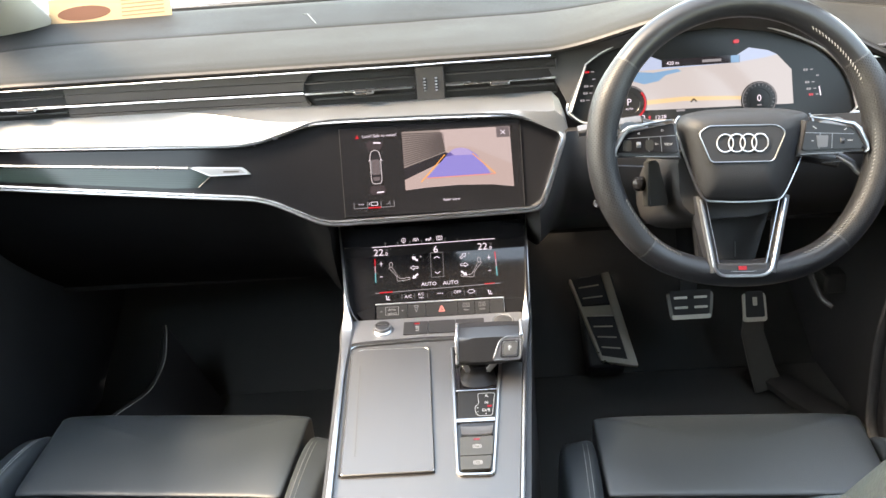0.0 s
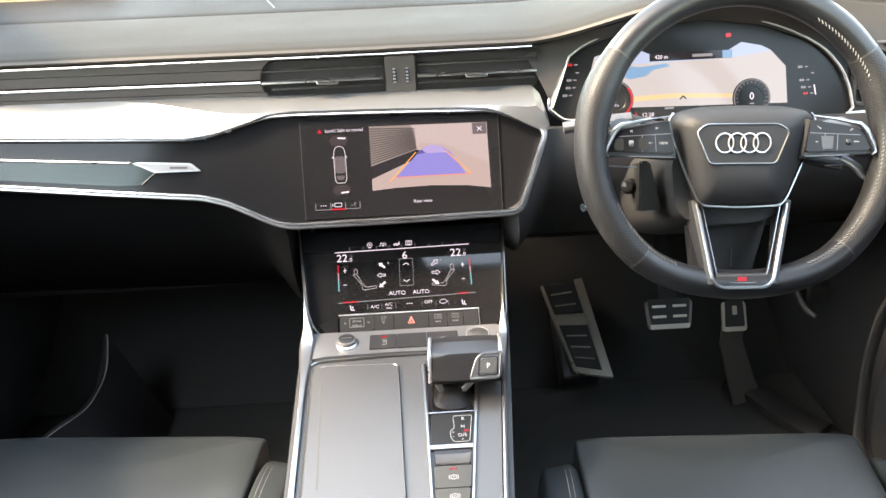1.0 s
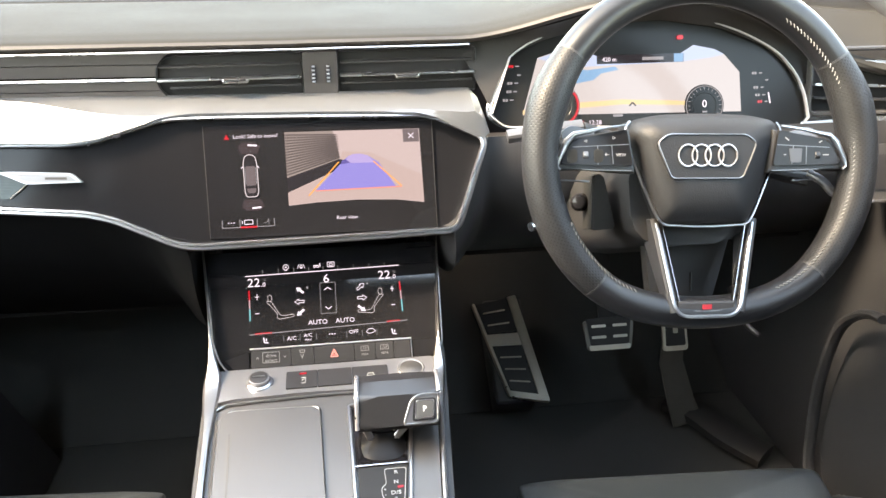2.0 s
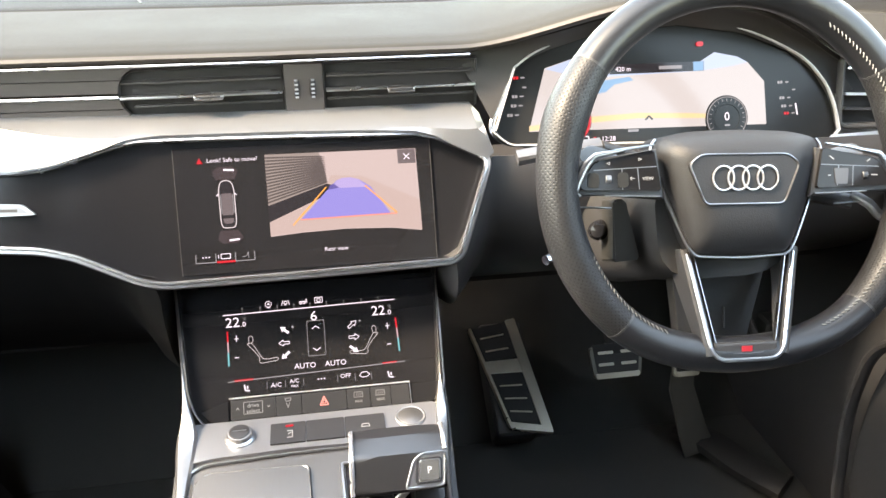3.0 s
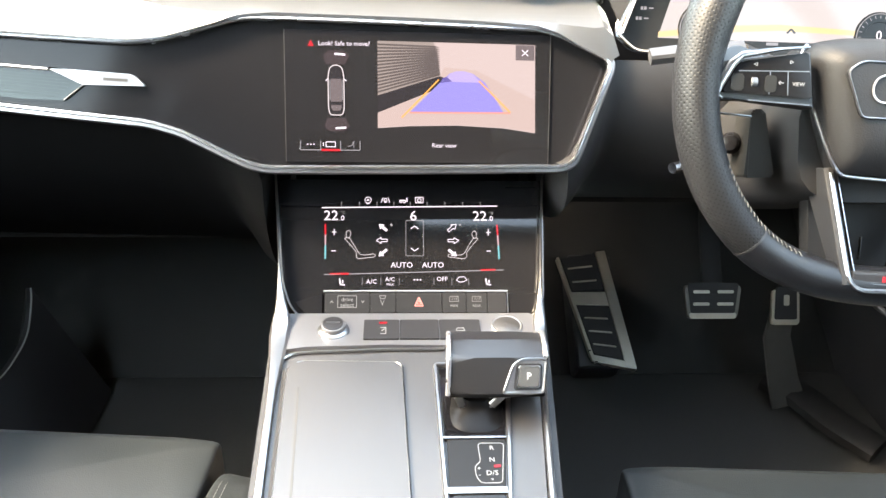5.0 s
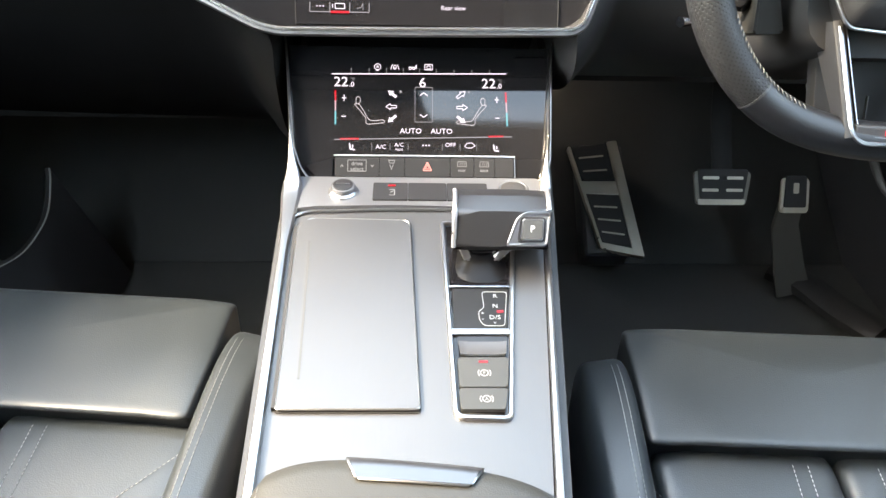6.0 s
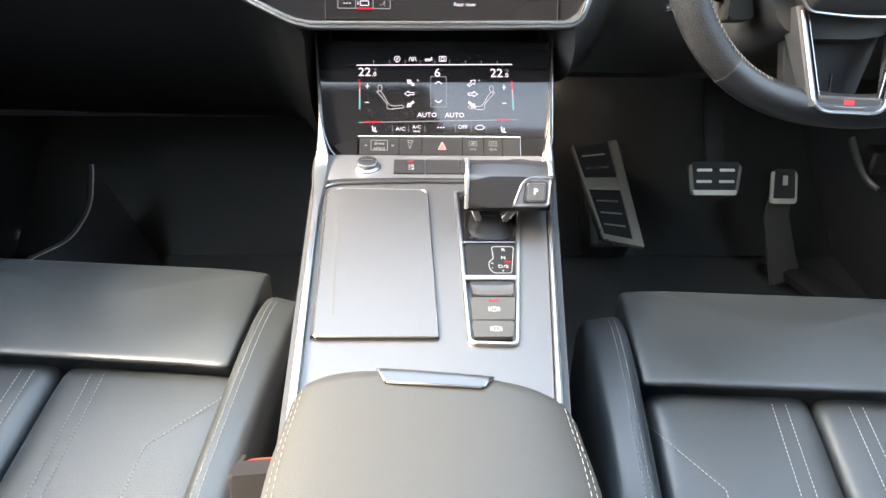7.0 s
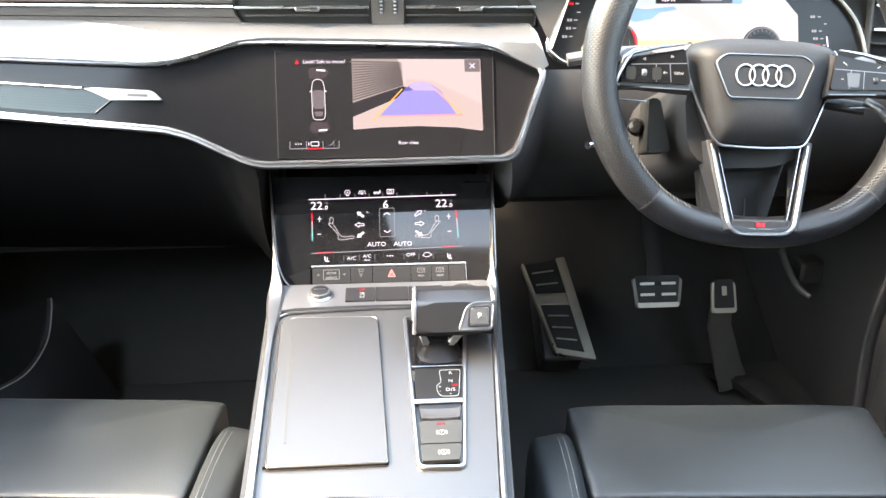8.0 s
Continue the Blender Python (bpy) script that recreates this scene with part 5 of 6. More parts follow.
part("gaiter", loft([(0.0520, 0.8470, 0.3835, 0.0262, 0.0345), (0.0520, 0.8475, 0.3855, 0.0250, 0.0325), (0.0523, 0.8485, 0.3875, 0.0205, 0.0265), (0.0525, 0.8495, 0.3900, 0.0178, 0.0222), (0.0528, 0.8505, 0.3925, 0.0148, 0.0170), (0.0530, 0.8515, 0.3970, 0.0125, 0.0135)], 28, 2.8), GAITER, gl2, "soft black gaiter")
part("neck", loft([(0.0530, 0.8510, 0.3900, 0.0105, 0.0115), (0.0545, 0.8530, 0.3960, 0.0150, 0.0130), (0.0565, 0.8560, 0.4080, 0.0205, 0.0150)], 24, 3.6), BOOT, gl2, "satin black neck")
for a, b in (((0.0405, 0.8380, 0.3935), (0.0345, 0.8400, 0.4070)), ((0.0650, 0.8380, 0.3935), (0.0775, 0.8400, 0.4070))):
    part("neck_strut", sweep([a, b], 0.0034, 0.0020, (0, -1, 0.3), sides=10, square=3), WHEELCHROME, gl2, "satin chrome strut under the grip")
part("collar", sweep([(0.0400, 0.8375, 0.3925), (0.0525, 0.8368, 0.3912), (0.0655, 0.8375, 0.3925)], 0.0012, 0.0012, (0, -1, 0.3), sides=8), PLATE, gl2, "dull silver collar")
RFM = plane((0.090, 0.838, 0.424), (0, -0.75, 0.66))
prof = [(0.8315, 0.4100), (0.8470, 0.4350), (0.8700, 0.4365), (0.8880, 0.4325), (0.8945, 0.4240), (0.8930, 0.4060), (0.8350, 0.4040)]
bm = bmesh.new()
ends = []
for x, dy in ((0.0295, 0.0), (0.0500, -0.0005), (0.0800, -0.0005), (0.1080, 0.0)):
    ends.append([bm.verts.new((x + (y - 0.86) * 0.03, y + dy, z + 0.0005 * (dy < 0))) for y, z in prof])
for r0, r1 in zip(ends, ends[1:]):
    for k in range(len(prof)):
        bm.faces.new((r0[k], r0[(k + 1) % len(prof)], r1[(k + 1) % len(prof)], r1[k]))
bm.faces.new(ends[0][::-1])
bm.faces.new(ends[-1])
long = [e for e in bm.edges if abs(e.verts[0].co.y - e.verts[1].co.y) < 0.002 and abs(e.verts[0].co.x - e.verts[1].co.x) > 0.01]
bmesh.ops.bevel(bm, geom=long, offset=0.0065, segments=6, affect="EDGES", profile=0.55)
part("grip", bm, LEVERHIDE, gl2, "black leather grip", angle=40)
part("end_strip", sweep(curve([(0.0280, 0.8330, 0.4080), (0.0283, 0.8385, 0.4225), (0.0288, 0.8465, 0.4345), (0.0292, 0.8560, 0.4372), (0.0300, 0.8780, 0.4368), (0.0304, 0.8900, 0.4300)], 4), 0.0016, 0.0022, (-1, 0, 0), sides=8), RINGMETAL, gl2, "chrome end strip")
part("end_strip", sweep(curve([(0.1080, 0.8480, 0.4350), (0.1088, 0.8620, 0.4378), (0.1096, 0.8800, 0.4365), (0.1100, 0.8910, 0.4290)], 4), 0.0018, 0.0022, (1, 0, 0), sides=8), RINGMETAL, gl2, "chrome end strip")
SUR = [(-0.0185, -0.0150), (0.0150, -0.0150), (0.0188, 0.0135), (-0.0020, 0.0135), (-0.0100, 0.0085)]
bsur = slab("button_surround", RFM, rounded(SUR, [0.003, 0.004, 0.004, 0.006, 0.006]), -0.014, 0.0022, TRIMFLANK, gl2, 0.0012, "chrome button surround")
part("rim", sweep([on(RFM, p, 0.0020) for p in rounded([(-0.0178, -0.0143), (0.0146, -0.0143), (0.0180, 0.0128), (-0.0018, 0.0128), (-0.0094, 0.0080)], [0.003, 0.004, 0.004, 0.006, 0.006])], 0.0013, 0.0013, RFM.to_3x3() @ Vector((0, 0, 1)), closed=True, sides=8), RAILMETAL, bsur, "bright rim")
slab("button_field", RFM, rounded([(-0.0098, -0.0120), (0.0128, -0.0120), (0.0145, 0.0092), (-0.0068, 0.0092)], 0.003), 0.0, 0.0026, BTN, bsur, 0.0006)
pbtn = slab("park_button", RFM, rounded([(-0.0072, -0.0102), (0.0115, -0.0102), (0.0128, 0.0077), (-0.0052, 0.0077)], 0.002), 0.0010, 0.0036, RAILMETAL, gl2, 0.0008, "silver park button")
slab("button_face", RFM, rounded([(-0.0063, -0.0093), (0.0107, -0.0093), (0.0119, 0.0068), (-0.0044, 0.0068)], 0.0015), 0.0010, 0.0040, GREYRUB, pbtn, 0.0005)
words("caption", "P", at(RFM, 0.0028, -0.0012, 0.0042), 0.0080, WHITE_MARK, pbtn)

# armrest
arm = empty("armrest", (-0.01, 0.50, 0.30), "grey-black leather armrest with pale twin stitching", "armrest")


def arm_top(s, t):
    """s across, t from the front edge to the rear."""
    u = 2 * s - 1
    y0 = 0.6205 - 0.0110 * u - 0.018 * abs(u) ** 3 - 0.012 * smooth(0.90, 1.0, abs(u)) ** 2
    y = y0 + (0.20 - y0) * t
    half = 0.0985 + 0.006 * smooth(0, 0.2, t)
    cx = -0.0060 - 0.004 * t
    x = cx + (2 * s - 1) * half
    z = 0.3955 - 0.010 * abs(u) ** 6 - 0.006 * (1 - smooth(0, 0.03, t)) ** 2 + 0.006 * t
    return Vector((x, y, z))


bm = bmesh.new()
NS, NT = 48, 24
top = [[bm.verts.new(arm_top(i / NS, (j / NT) ** 1.6)) for j in range(NT + 1)] for i in range(NS + 1)]
bot = [[bm.verts.new(Vector((v.co.x, v.co.y, 0.345))) for v in r] for r in top]
for i in range(NS):
    for j in range(NT):
        bm.faces.new((top[i][j], top[i + 1][j], top[i + 1][j + 1], top[i][j + 1]))
        bm.faces.new((bot[i][j], bot[i][j + 1], bot[i + 1][j + 1], bot[i + 1][j]))
    bm.faces.new((top[i][0], bot[i][0], bot[i + 1][0], top[i + 1][0]))
    bm.faces.new((top[i][NT], top[i + 1][NT], bot[i + 1][NT], bot[i][NT]))
for j in range(NT):
    bm.faces.new((top[0][j], top[0][j + 1], bot[0][j + 1], bot[0][j]))
    bm.faces.new((top[NS][j], bot[NS][j], bot[NS][j + 1], top[NS][j + 1]))
cushion = part("cushion", bm, ARMHIDE, arm, angle=50)


def latch_dish(s, t):
    """A shallow dish in the armrest's front edge; t from its rear lip forward."""
    x = (-0.0392 - 0.0075 * t) + s * (0.0690 + 0.0165 * t)
    y = 0.6030 - 0.0058 * s + t * (0.0200 - 0.0030 * s)
    u_ = (x + 0.0060) / 0.0985
    y0 = 0.6205 - 0.0110 * u_ - 0.018 * abs(u_) ** 3
    z = arm_top((u_ + 1) / 2, max(0.0, (y0 - y) / (y0 - 0.20))).z
    return Vector((x, y, z + 0.0010))


latch = part("latch_plate", sheet(latch_dish, 24, 12, -0.0018), LATCHMETAL, arm, "satin silver latch plate")
part("latch_edge", sweep([latch_dish(a, b) + Vector((0, 0, 0.0006)) for a, b in ((0.0, 0.75), (0.0, 0.35), (0.005, 0.10), (0.03, 0.0), (0.5, 0.0), (0.97, 0.0), (0.995, 0.10), (1.0, 0.35), (1.0, 0.75))], 0.0010, 0.0010, (0, 0, 1), sides=6), RAILMETAL, latch, "bright lip of the latch plate")
for off in (0.018, 0.036):
    for sgn in (0, 1):
        s = off if sgn == 0 else 1 - off
        part("stitching", stitches([arm_top(s, 0.03 + 0.9 * k / 20) + Vector((0, 0, 0.0006)) for k in range(21)], (0, 0, 1), 0.0046, 0.0020, 0.00045), THREAD, cushion, "pale stitching")
slab("box", plane((-0.008, 0.39, 0.0), (0, 0, 1)), rounded(rect(-0.098, -0.20, 0.096, 0.225), 0.02), 0.15, 0.346, BLACK, arm, label="black box under the armrest")

# ---- steering wheel ----
wheel = empty("steering_wheel", (0.368, 0.95, 0.62), "black leather steering wheel with perforated grips", "steering wheel")
R, TR = 0.1600, 0.0165
WN = WHM.to_3x3() @ Vector((0, 0, 1))


def rim_pt(a):
    """A point of the rim's core; flattened at the bottom."""
    u, v = R * math.cos(a), R * math.sin(a)
    if v < -0.11:
        d = -0.11 - v
        v = -0.11 - (d - 3.9 * d * d)
    return WHM @ Vector((u + 0.003, v, -0.012))


def rim_arc(a0, a1, n=26):
    return [rim_pt(radians(a0 + (a1 - a0) * k / n)) for k in range(n + 1)]


def fat(s, grip):
    """The rim's half thickness: grips swell, most at the thumb rest beside the upper seam."""
    if not grip:
        return TR
    return TR + 0.0016 * math.sin(math.pi * s) + 0.0022 * math.exp(-((grip - s) / 0.13) ** 2)


for a0, a1, grip in ((-131.8, -45.5, 0), (-45.1, 35.3, 0.80), (35.7, 144.3, 0), (144.7, 227.8, 0.20)):
    pts = rim_arc(a0, a1)
    rim = part("grip" if grip else "rim", sweep(pts, lambda s, g=grip: fat(s, g) * 0.95, lambda s, g=grip: fat(s, g) * 1.05, WN, sides=18), PERF if grip else RIMHIDE, wheel, "perforated leather grip" if grip else "smooth leather rim section", angle=60)
    if grip:
        step = sum((q - p).length for p, q in zip(pts, pts[1:])) / (len(pts) - 1)
        uv = rim.data.uv_layers.new(name="hide")
        for poly in rim.data.polygons:
            wrap = 17 in [rim.data.loops[li].vertex_index % 18 for li in poly.loop_indices]
            for li in poly.loop_indices:
                vi = rim.data.loops[li].vertex_index
                k = vi % 18
                uv.data[li].uv = (vi // 18 * step, (18 if wrap and k == 0 else k) * TR * 2 * math.pi / 18)
for a in (-132.0, -45.3, 35.5, 144.5):
    pts = rim_arc(a - 0.35, a + 0.35, 2)
    part("rim_seam", sweep(pts, TR * 0.975, TR * 1.075, WN, sides=18), BLACK, wheel)
# inner stitching
def inner_stitch(a0, a1):
    bm = bmesh.new()
    n = int(abs(a1 - a0) / 1.7)
    for k in range(n):
        a = radians(a0 + (a1 - a0) * k / n)
        c = rim_pt(a)
        rad = (c - WHM.translation).normalized()
        tang = WN.cross(rad)
        p = c - rad * (TR * 0.80) + WN * (TR * 0.66)
        q = p + tang * 0.0034 + rad * 0.0022 + WN * 0.0012
        own = sweep([p, (p + q) / 2 + WN * 0.0006, q], 0.00048, 0.00048, WN, sides=5)
        me = bpy.data.meshes.new("t")
        own.to_mesh(me)
        own.free()
        bm.from_mesh(me)
        bpy.data.meshes.remove(me)
    return bm


part("stitching", inner_stitch(14, 60), WHEELTHREAD, wheel, "pale cross stitching")
part("stitching", inner_stitch(-62, 13), RIMTHREAD, wheel, "grey cross stitching")
part("stitching", inner_stitch(205, 242), RIMTHREAD, wheel, "pale cross stitching")

HUB = [(-0.080, 0.026), (-0.074, 0.037), (-0.050, 0.0425), (0.0, 0.0445), (0.050, 0.0425), (0.074, 0.037), (0.080, 0.026), (0.065, -0.018), (0.0485, -0.0545), (0.0420, -0.0640), (0.0, -0.0665), (-0.0420, -0.0640), (-0.0485, -0.0545), (-0.065, -0.018)]
HUBP = rounded(HUB, [0.01, 0.01, 0.02, 0.03, 0.02, 0.01, 0.01, 0.03, 0.008, 0.01, 0.02, 0.01, 0.008, 0.03], 3)


def edge_w(v):
    """How deep the cover's edge lies: it falls back towards its top."""
    return -0.014 - 0.026 * (v + 0.066) / 0.096


def hub_at(u, v, sc=1.0, lift=0.0):
    w = edge_w(v)
    return WHM @ Vector((u * sc - 0.40 * w * (1 - lift), v * sc, w + (0.0045 - w) * lift))


def dome(pts, steps=10, inset=0.42):
    bm = bmesh.new()
    rings = []
    for k in range(steps + 1):
        s = k / steps
        rings.append([bm.verts.new(hub_at(u, v, 1 - (1 - inset) * s ** 1.5, math.sin(s * math.pi / 2) ** 0.9)) for u, v in pts])
    n = len(pts)
    base = [bm.verts.new(hub_at(u, v) - WN * 0.03) for u, v in pts]
    for a, b in zip([base] + rings, rings):
        for k in range(n):
            bm.faces.new((a[k], a[(k + 1) % n], b[(k + 1) % n], b[k]))
    bm.faces.new(rings[-1])
    return bm


part("airbag_cover", dome(HUBP), HUBSKIN, wheel, "black moulded airbag cover", angle=60)
part("cover_trim", sweep([hub_at(u, v, 1.02) + WN * 0.001 for u, v in HUBP[22:56] + HUBP[0:6]], 0.0015, 0.0020, WN, sides=8), WHEELCHROME, wheel, "thin chrome edge")
BAD = [(u - 0.001, v) for u, v in ((-0.0490, 0.0115), (-0.0385, 0.0192), (0.0385, 0.0192), (0.0490, 0.0115), (0.0350, -0.0218), (-0.0350, -0.0218))]
bfield = slab("badge_field", WHM, rounded(BAD, 0.004), -0.020, 0.0052, HUBSKIN, wheel, 0.0008)
part("badge_frame", sweep([WHM @ Vector((u, v, 0.0054)) for u, v in rounded(BAD, 0.005)], 0.0008, 0.0009, WN, closed=True, sides=6), WHEELCHROME, bfield, "chrome badge frame")
for k in range(4):
    cx = -0.0205 + 0.0130 * k
    part("badge_ring", sweep([WHM @ Vector((cx + 0.0092 * math.cos(a), -0.0005 + 0.0100 * math.sin(a), 0.0062 + 0.0004 * (k % 2))) for a in [2 * math.pi * j / 28 for j in range(28)]], 0.0008, 0.0007, WN, closed=True, sides=6), RINGMETAL, bfield, "bright metal ring")
part("cover_marking", lines(WHM, [((-0.012, -0.0335), (0.012, -0.0335))], 0.0030, -0.002), BLACK, wheel)
pads = {}
for sx in (-1, 1):
    # horizontal spoke with its switch pad
    SPK = [(sx * 0.072, 0.0255), (sx * 0.110, 0.0195), (sx * 0.134, 0.0160), (sx * 0.150, -0.004), (sx * 0.147, -0.014), (sx * 0.118, -0.0125), (sx * 0.066, -0.0165)]
    slab("spoke", WHM, SPK, -0.026, -0.008, BLACK, wheel, 0.003)
    PADS = [(sx * 0.0760, 0.0245), (sx * 0.126, 0.0150), (sx * 0.139, -0.0015), (sx * 0.139, -0.0080), (sx * 0.070, -0.0095)]
    spad = slab("switch_pad", WHM, rounded(PADS, 0.002), -0.012, -0.0045, GLOSS, wheel, 0.0012, "gloss black switch pad")
    part("spoke_trim", sweep([WHM @ Vector((sx * u, v, -0.003)) for u, v in ((0.0770, 0.0282), (0.100, 0.0250), (0.1270, 0.0195), (0.1340, 0.0130), (0.1420, -0.0030), (0.1435, -0.0100), (0.140, -0.0130))], lambda s: 0.0009 + 0.0026 * math.sin(math.pi * s) ** 2, 0.0020, WN, sides=8), WHEELCHROME, wheel, "satin chrome spoke trim")
    part("spoke_trim", lines(WHM, [((sx * 0.070, -0.0140), (sx * 0.118, -0.0128))], 0.0008, -0.0085, 0.002), PLATE, wheel)
    part("paddle_edge", sweep([WHM @ Vector((sx * u, v, -0.030)) for u, v in ((0.138, -0.0215), (0.122, -0.0222), (0.104, -0.0232))], 0.0009, 0.0014, WN, sides=6), WHEELCHROME, wheel, "bright lower edge of the shift paddle")
    part("pad_line", lines(WHM, [((sx * 0.074, 0.0105), (sx * 0.128, 0.0080)), ((sx * 0.0905, 0.0095), (sx * 0.0890, -0.0080)), ((sx * 0.104, 0.0090), (sx * 0.1035, -0.0080))], 0.0006, -0.0045), PLATE, spad)
    part("roller", turned(plane(WHM @ Vector((sx * 0.1155, 0.0005, -0.0075)), WHM.to_3x3() @ Vector((1, 0, 0)), WHM.to_3x3() @ Vector((0, 1, 0))) @ pose(0, 0, -0.0045), [(0.0040, 0.002), (0.0046, 0.0025), (0.0046, 0.0065), (0.0040, 0.007)], 20), BTN if sx > 0 else PLATE, spad, "ribbed roller")
    if sx < 0:
        for a, b in ((-0.1335, -0.1235), (-0.1075, -0.0985)):
            slab("key", WHM, rounded(rect(a, -0.0065, b, 0.0060), 0.0030), -0.0050, -0.0040, SHROUD, spad, 0.0004, "grey rocker key")
    else:
        slab("key", WHM, rounded([(0.0875, -0.0065), (0.0985, -0.0065), (0.0995, 0.0070), (0.0860, 0.0070)], 0.001), -0.0050, -0.0038, SPOKEGREY, spad, 0.0006, "dull silver favourite key")
    pads[sx] = spad
    # shift paddle
    PD = [(sx * 0.098, 0.024), (sx * 0.122, 0.031), (sx * 0.133, 0.024), (sx * 0.126, 0.010), (sx * 0.098, 0.008)]
    slab("shift_paddle", WHM, rounded(PD, 0.004), -0.034, -0.029, PLATE, wheel, 0.0012, "silver shift paddle")
words("key_mark", "VIEW", at(WHM, -0.0815, 0.0005, -0.0043), 0.0040, GREYMARK, pads[-1])
for segs in (outline([(-0.1170, 0.0135), (-0.1145, 0.0124), (-0.1145, 0.0146)]), outline([(-0.0870, 0.0165), (-0.0895, 0.0154), (-0.0895, 0.0176)]),
             [((-0.0968, 0.0010), (-0.0930, 0.0010)), ((-0.0968, 0.0010), (-0.0955, 0.0023)), ((-0.0968, 0.0010), (-0.0955, -0.0003))]):
    part("key_mark", lines(WHM, segs, 0.0005, -0.0044), GREYMARK, pads[-1])
for seg in (((0.082, 0.0175), (0.086, 0.0145)), ((0.117, 0.0125), (0.120, 0.0145)), ((0.0805, 0.001), (0.0830, 0.001)), ((0.121, 0.001), (0.127, 0.0008))):
    part("key_mark", lines(WHM, [seg], 0.0009, -0.0044), GREYMARK, pads[1])
def spoke_at(sx, v):
    """The front edge of a lower spoke at height v: it leans out from behind the cover."""
    f = -0.066 - v
    return Vector(((-0.0395 + 0.10 * f) if sx < 0 else (0.0575 - 0.31 * f), v, -0.022 + 0.33 * f))


for sx in (-1, 1):
    def wall(s, t, sx=sx):
        v = -0.060 - 0.080 * s
        p = spoke_at(sx, v)
        back = -0.054 + 0.046 * s
        return WHM @ Vector((p.x + sx * 0.002, v, (p.z - 0.001) * (1 - t) + (back - 0.004) * t))
    spoke = part("lower_spoke", sheet(wall, 12, 4, 0.003), SPOKEWALL, wheel, "dull grey side of the lower spoke")
    part("spoke_edge", sweep([WHM @ (spoke_at(sx, -0.060 - 0.088 * k / 12) + Vector((sx * 0.001, 0, 0))) for k in range(13)], 0.0042, 0.0020, WN, sides=8, square=3), BLACK, spoke)
for inset, wide, name, material in ((0.0, 0.0018, "lower_trim", WHEELCHROME), (0.0060, 0.0008, "inner_trim", WHEELCHROME)):
    a, b = spoke_at(-1, -0.064), spoke_at(1, -0.064)
    LIP = bend([(a.x + inset, a.y), (-0.0310 + inset, -0.1515 + inset * 0.8), (0.0310 - inset, -0.1515 + inset * 0.8), (b.x - inset, b.y)], 0.014, 8)
    fine_ = [Vector(p).lerp(Vector(q), k / 8) for p, q in zip(LIP, LIP[1:]) for k in range(8)] + [Vector(LIP[-1])]
    part(name, sweep([WHM @ Vector((p.x, p.y, spoke_at(1, p.y).z + 0.001 - inset * 0.5)) for p in fine_], wide, 0.0022, WN, sides=8, square=2.6), material, wheel, "satin chrome lip of the lower spokes")
FLD = [(-0.040, -0.060), (0.058, -0.060), (0.033, -0.148), (-0.031, -0.148)]
slab("lower_insert", WHM, FLD, -0.070, -0.056, DEEP, wheel, 0.001, "black lower insert")
slab("insert_fin", WHM, rounded(rect(0.0110, -0.1340, 0.0120, -0.1150), 0.0003), -0.057, -0.054, SPOKEGREY, wheel, 0.0004)
slab("line_badge", WHM, rect(-0.0045, -0.1450, 0.0048, -0.1405), -0.005, 0.0052, RED_MARK, wheel, label="small red badge")
slab("badge_plinth", WHM, rect(-0.0285, -0.1490, 0.0285, -0.1375), -0.025, 0.0044, BLACK, wheel, 0.002)

col = empty("steering_column", (0.368, 1.0, 0.55), "black steering column shroud behind the wheel", "steering column")
part("shroud", sweep([WHM @ Vector((0, v, w)) for v, w in ((-0.036, -0.035), (-0.038, -0.08), (-0.041, -0.16), (-0.046, -0.22))], lambda s: 0.062 + 0.012 * s, lambda s: 0.050 + 0.008 * s, (0, 0, 1), sides=20, square=3.4), DEEP, col, "black moulded shroud")
part("hub_back", sweep([WHM @ Vector((0, -0.018, -0.020)), WHM @ Vector((0, -0.020, -0.045))], 0.048, 0.036, (0, 0, 1), sides=20, square=3), DEEP, col)
slab("shroud_flap", WHM, rounded([(-0.0935, -0.0713), (-0.0678, -0.0694), (-0.0810, -0.0150), (-0.0923, -0.0150)], 0.003), -0.085, -0.056, SHROUD, col, 0.003, "grey shroud side")
part("lock_boss", turned(plane(WHM @ Vector((-0.1010, -0.0430, -0.072)), (-0.5, -0.8, 0.3)), [(0.0095, -0.016), (0.0090, 0.000), (0.0060, 0.004), (0.0010, 0.005)], 18), GLOSS, col, "glossy black boss")
stk = empty("indicator_stalk", (0.22, 0.96, 0.65), "black indicator stalk with a silver tip", "stalk")
part("lever", sweep([(0.330, 0.985, 0.628), (0.300, 0.975, 0.644), (0.268, 0.964, 0.657)], 0.008, 0.007, (0, 0, 1), sides=12), BLACK, stk)
part("tip", sweep([(0.270, 0.964, 0.659), (0.235, 0.965, 0.656), (0.212, 0.966, 0.653), (0.194, 0.967, 0.650)], lambda s: 0.0075 - 0.001 * s, lambda s: 0.0050 + 0.001 * s, (0, -0.5, 1), sides=10, square=3), SPOKEGREY, stk, "silver stalk tip")
part("cruise_lever", sweep([(0.240, 0.923, 0.579), (0.232, 0.919, 0.5785), (0.225, 0.915, 0.578)], 0.004, 0.004, (0, 0, 1), sides=10), BLACK, stk)
part("cruise_tip", sweep([(0.226, 0.916, 0.578), (0.206, 0.905, 0.5775)], 0.0045, 0.0045, (0, 0, 1), sides=10), CHROME, stk)

wst = empty("wiper_stalk", (0.47, 0.93, 0.60), "black wiper stalk with a silver end", "stalk")
part("lever", sweep([(0.430, 0.955, 0.612), (0.465, 0.935, 0.610), (0.495, 0.915, 0.608)], 0.009, 0.007, (0, 0, 1), sides=10), BLACK, wst)
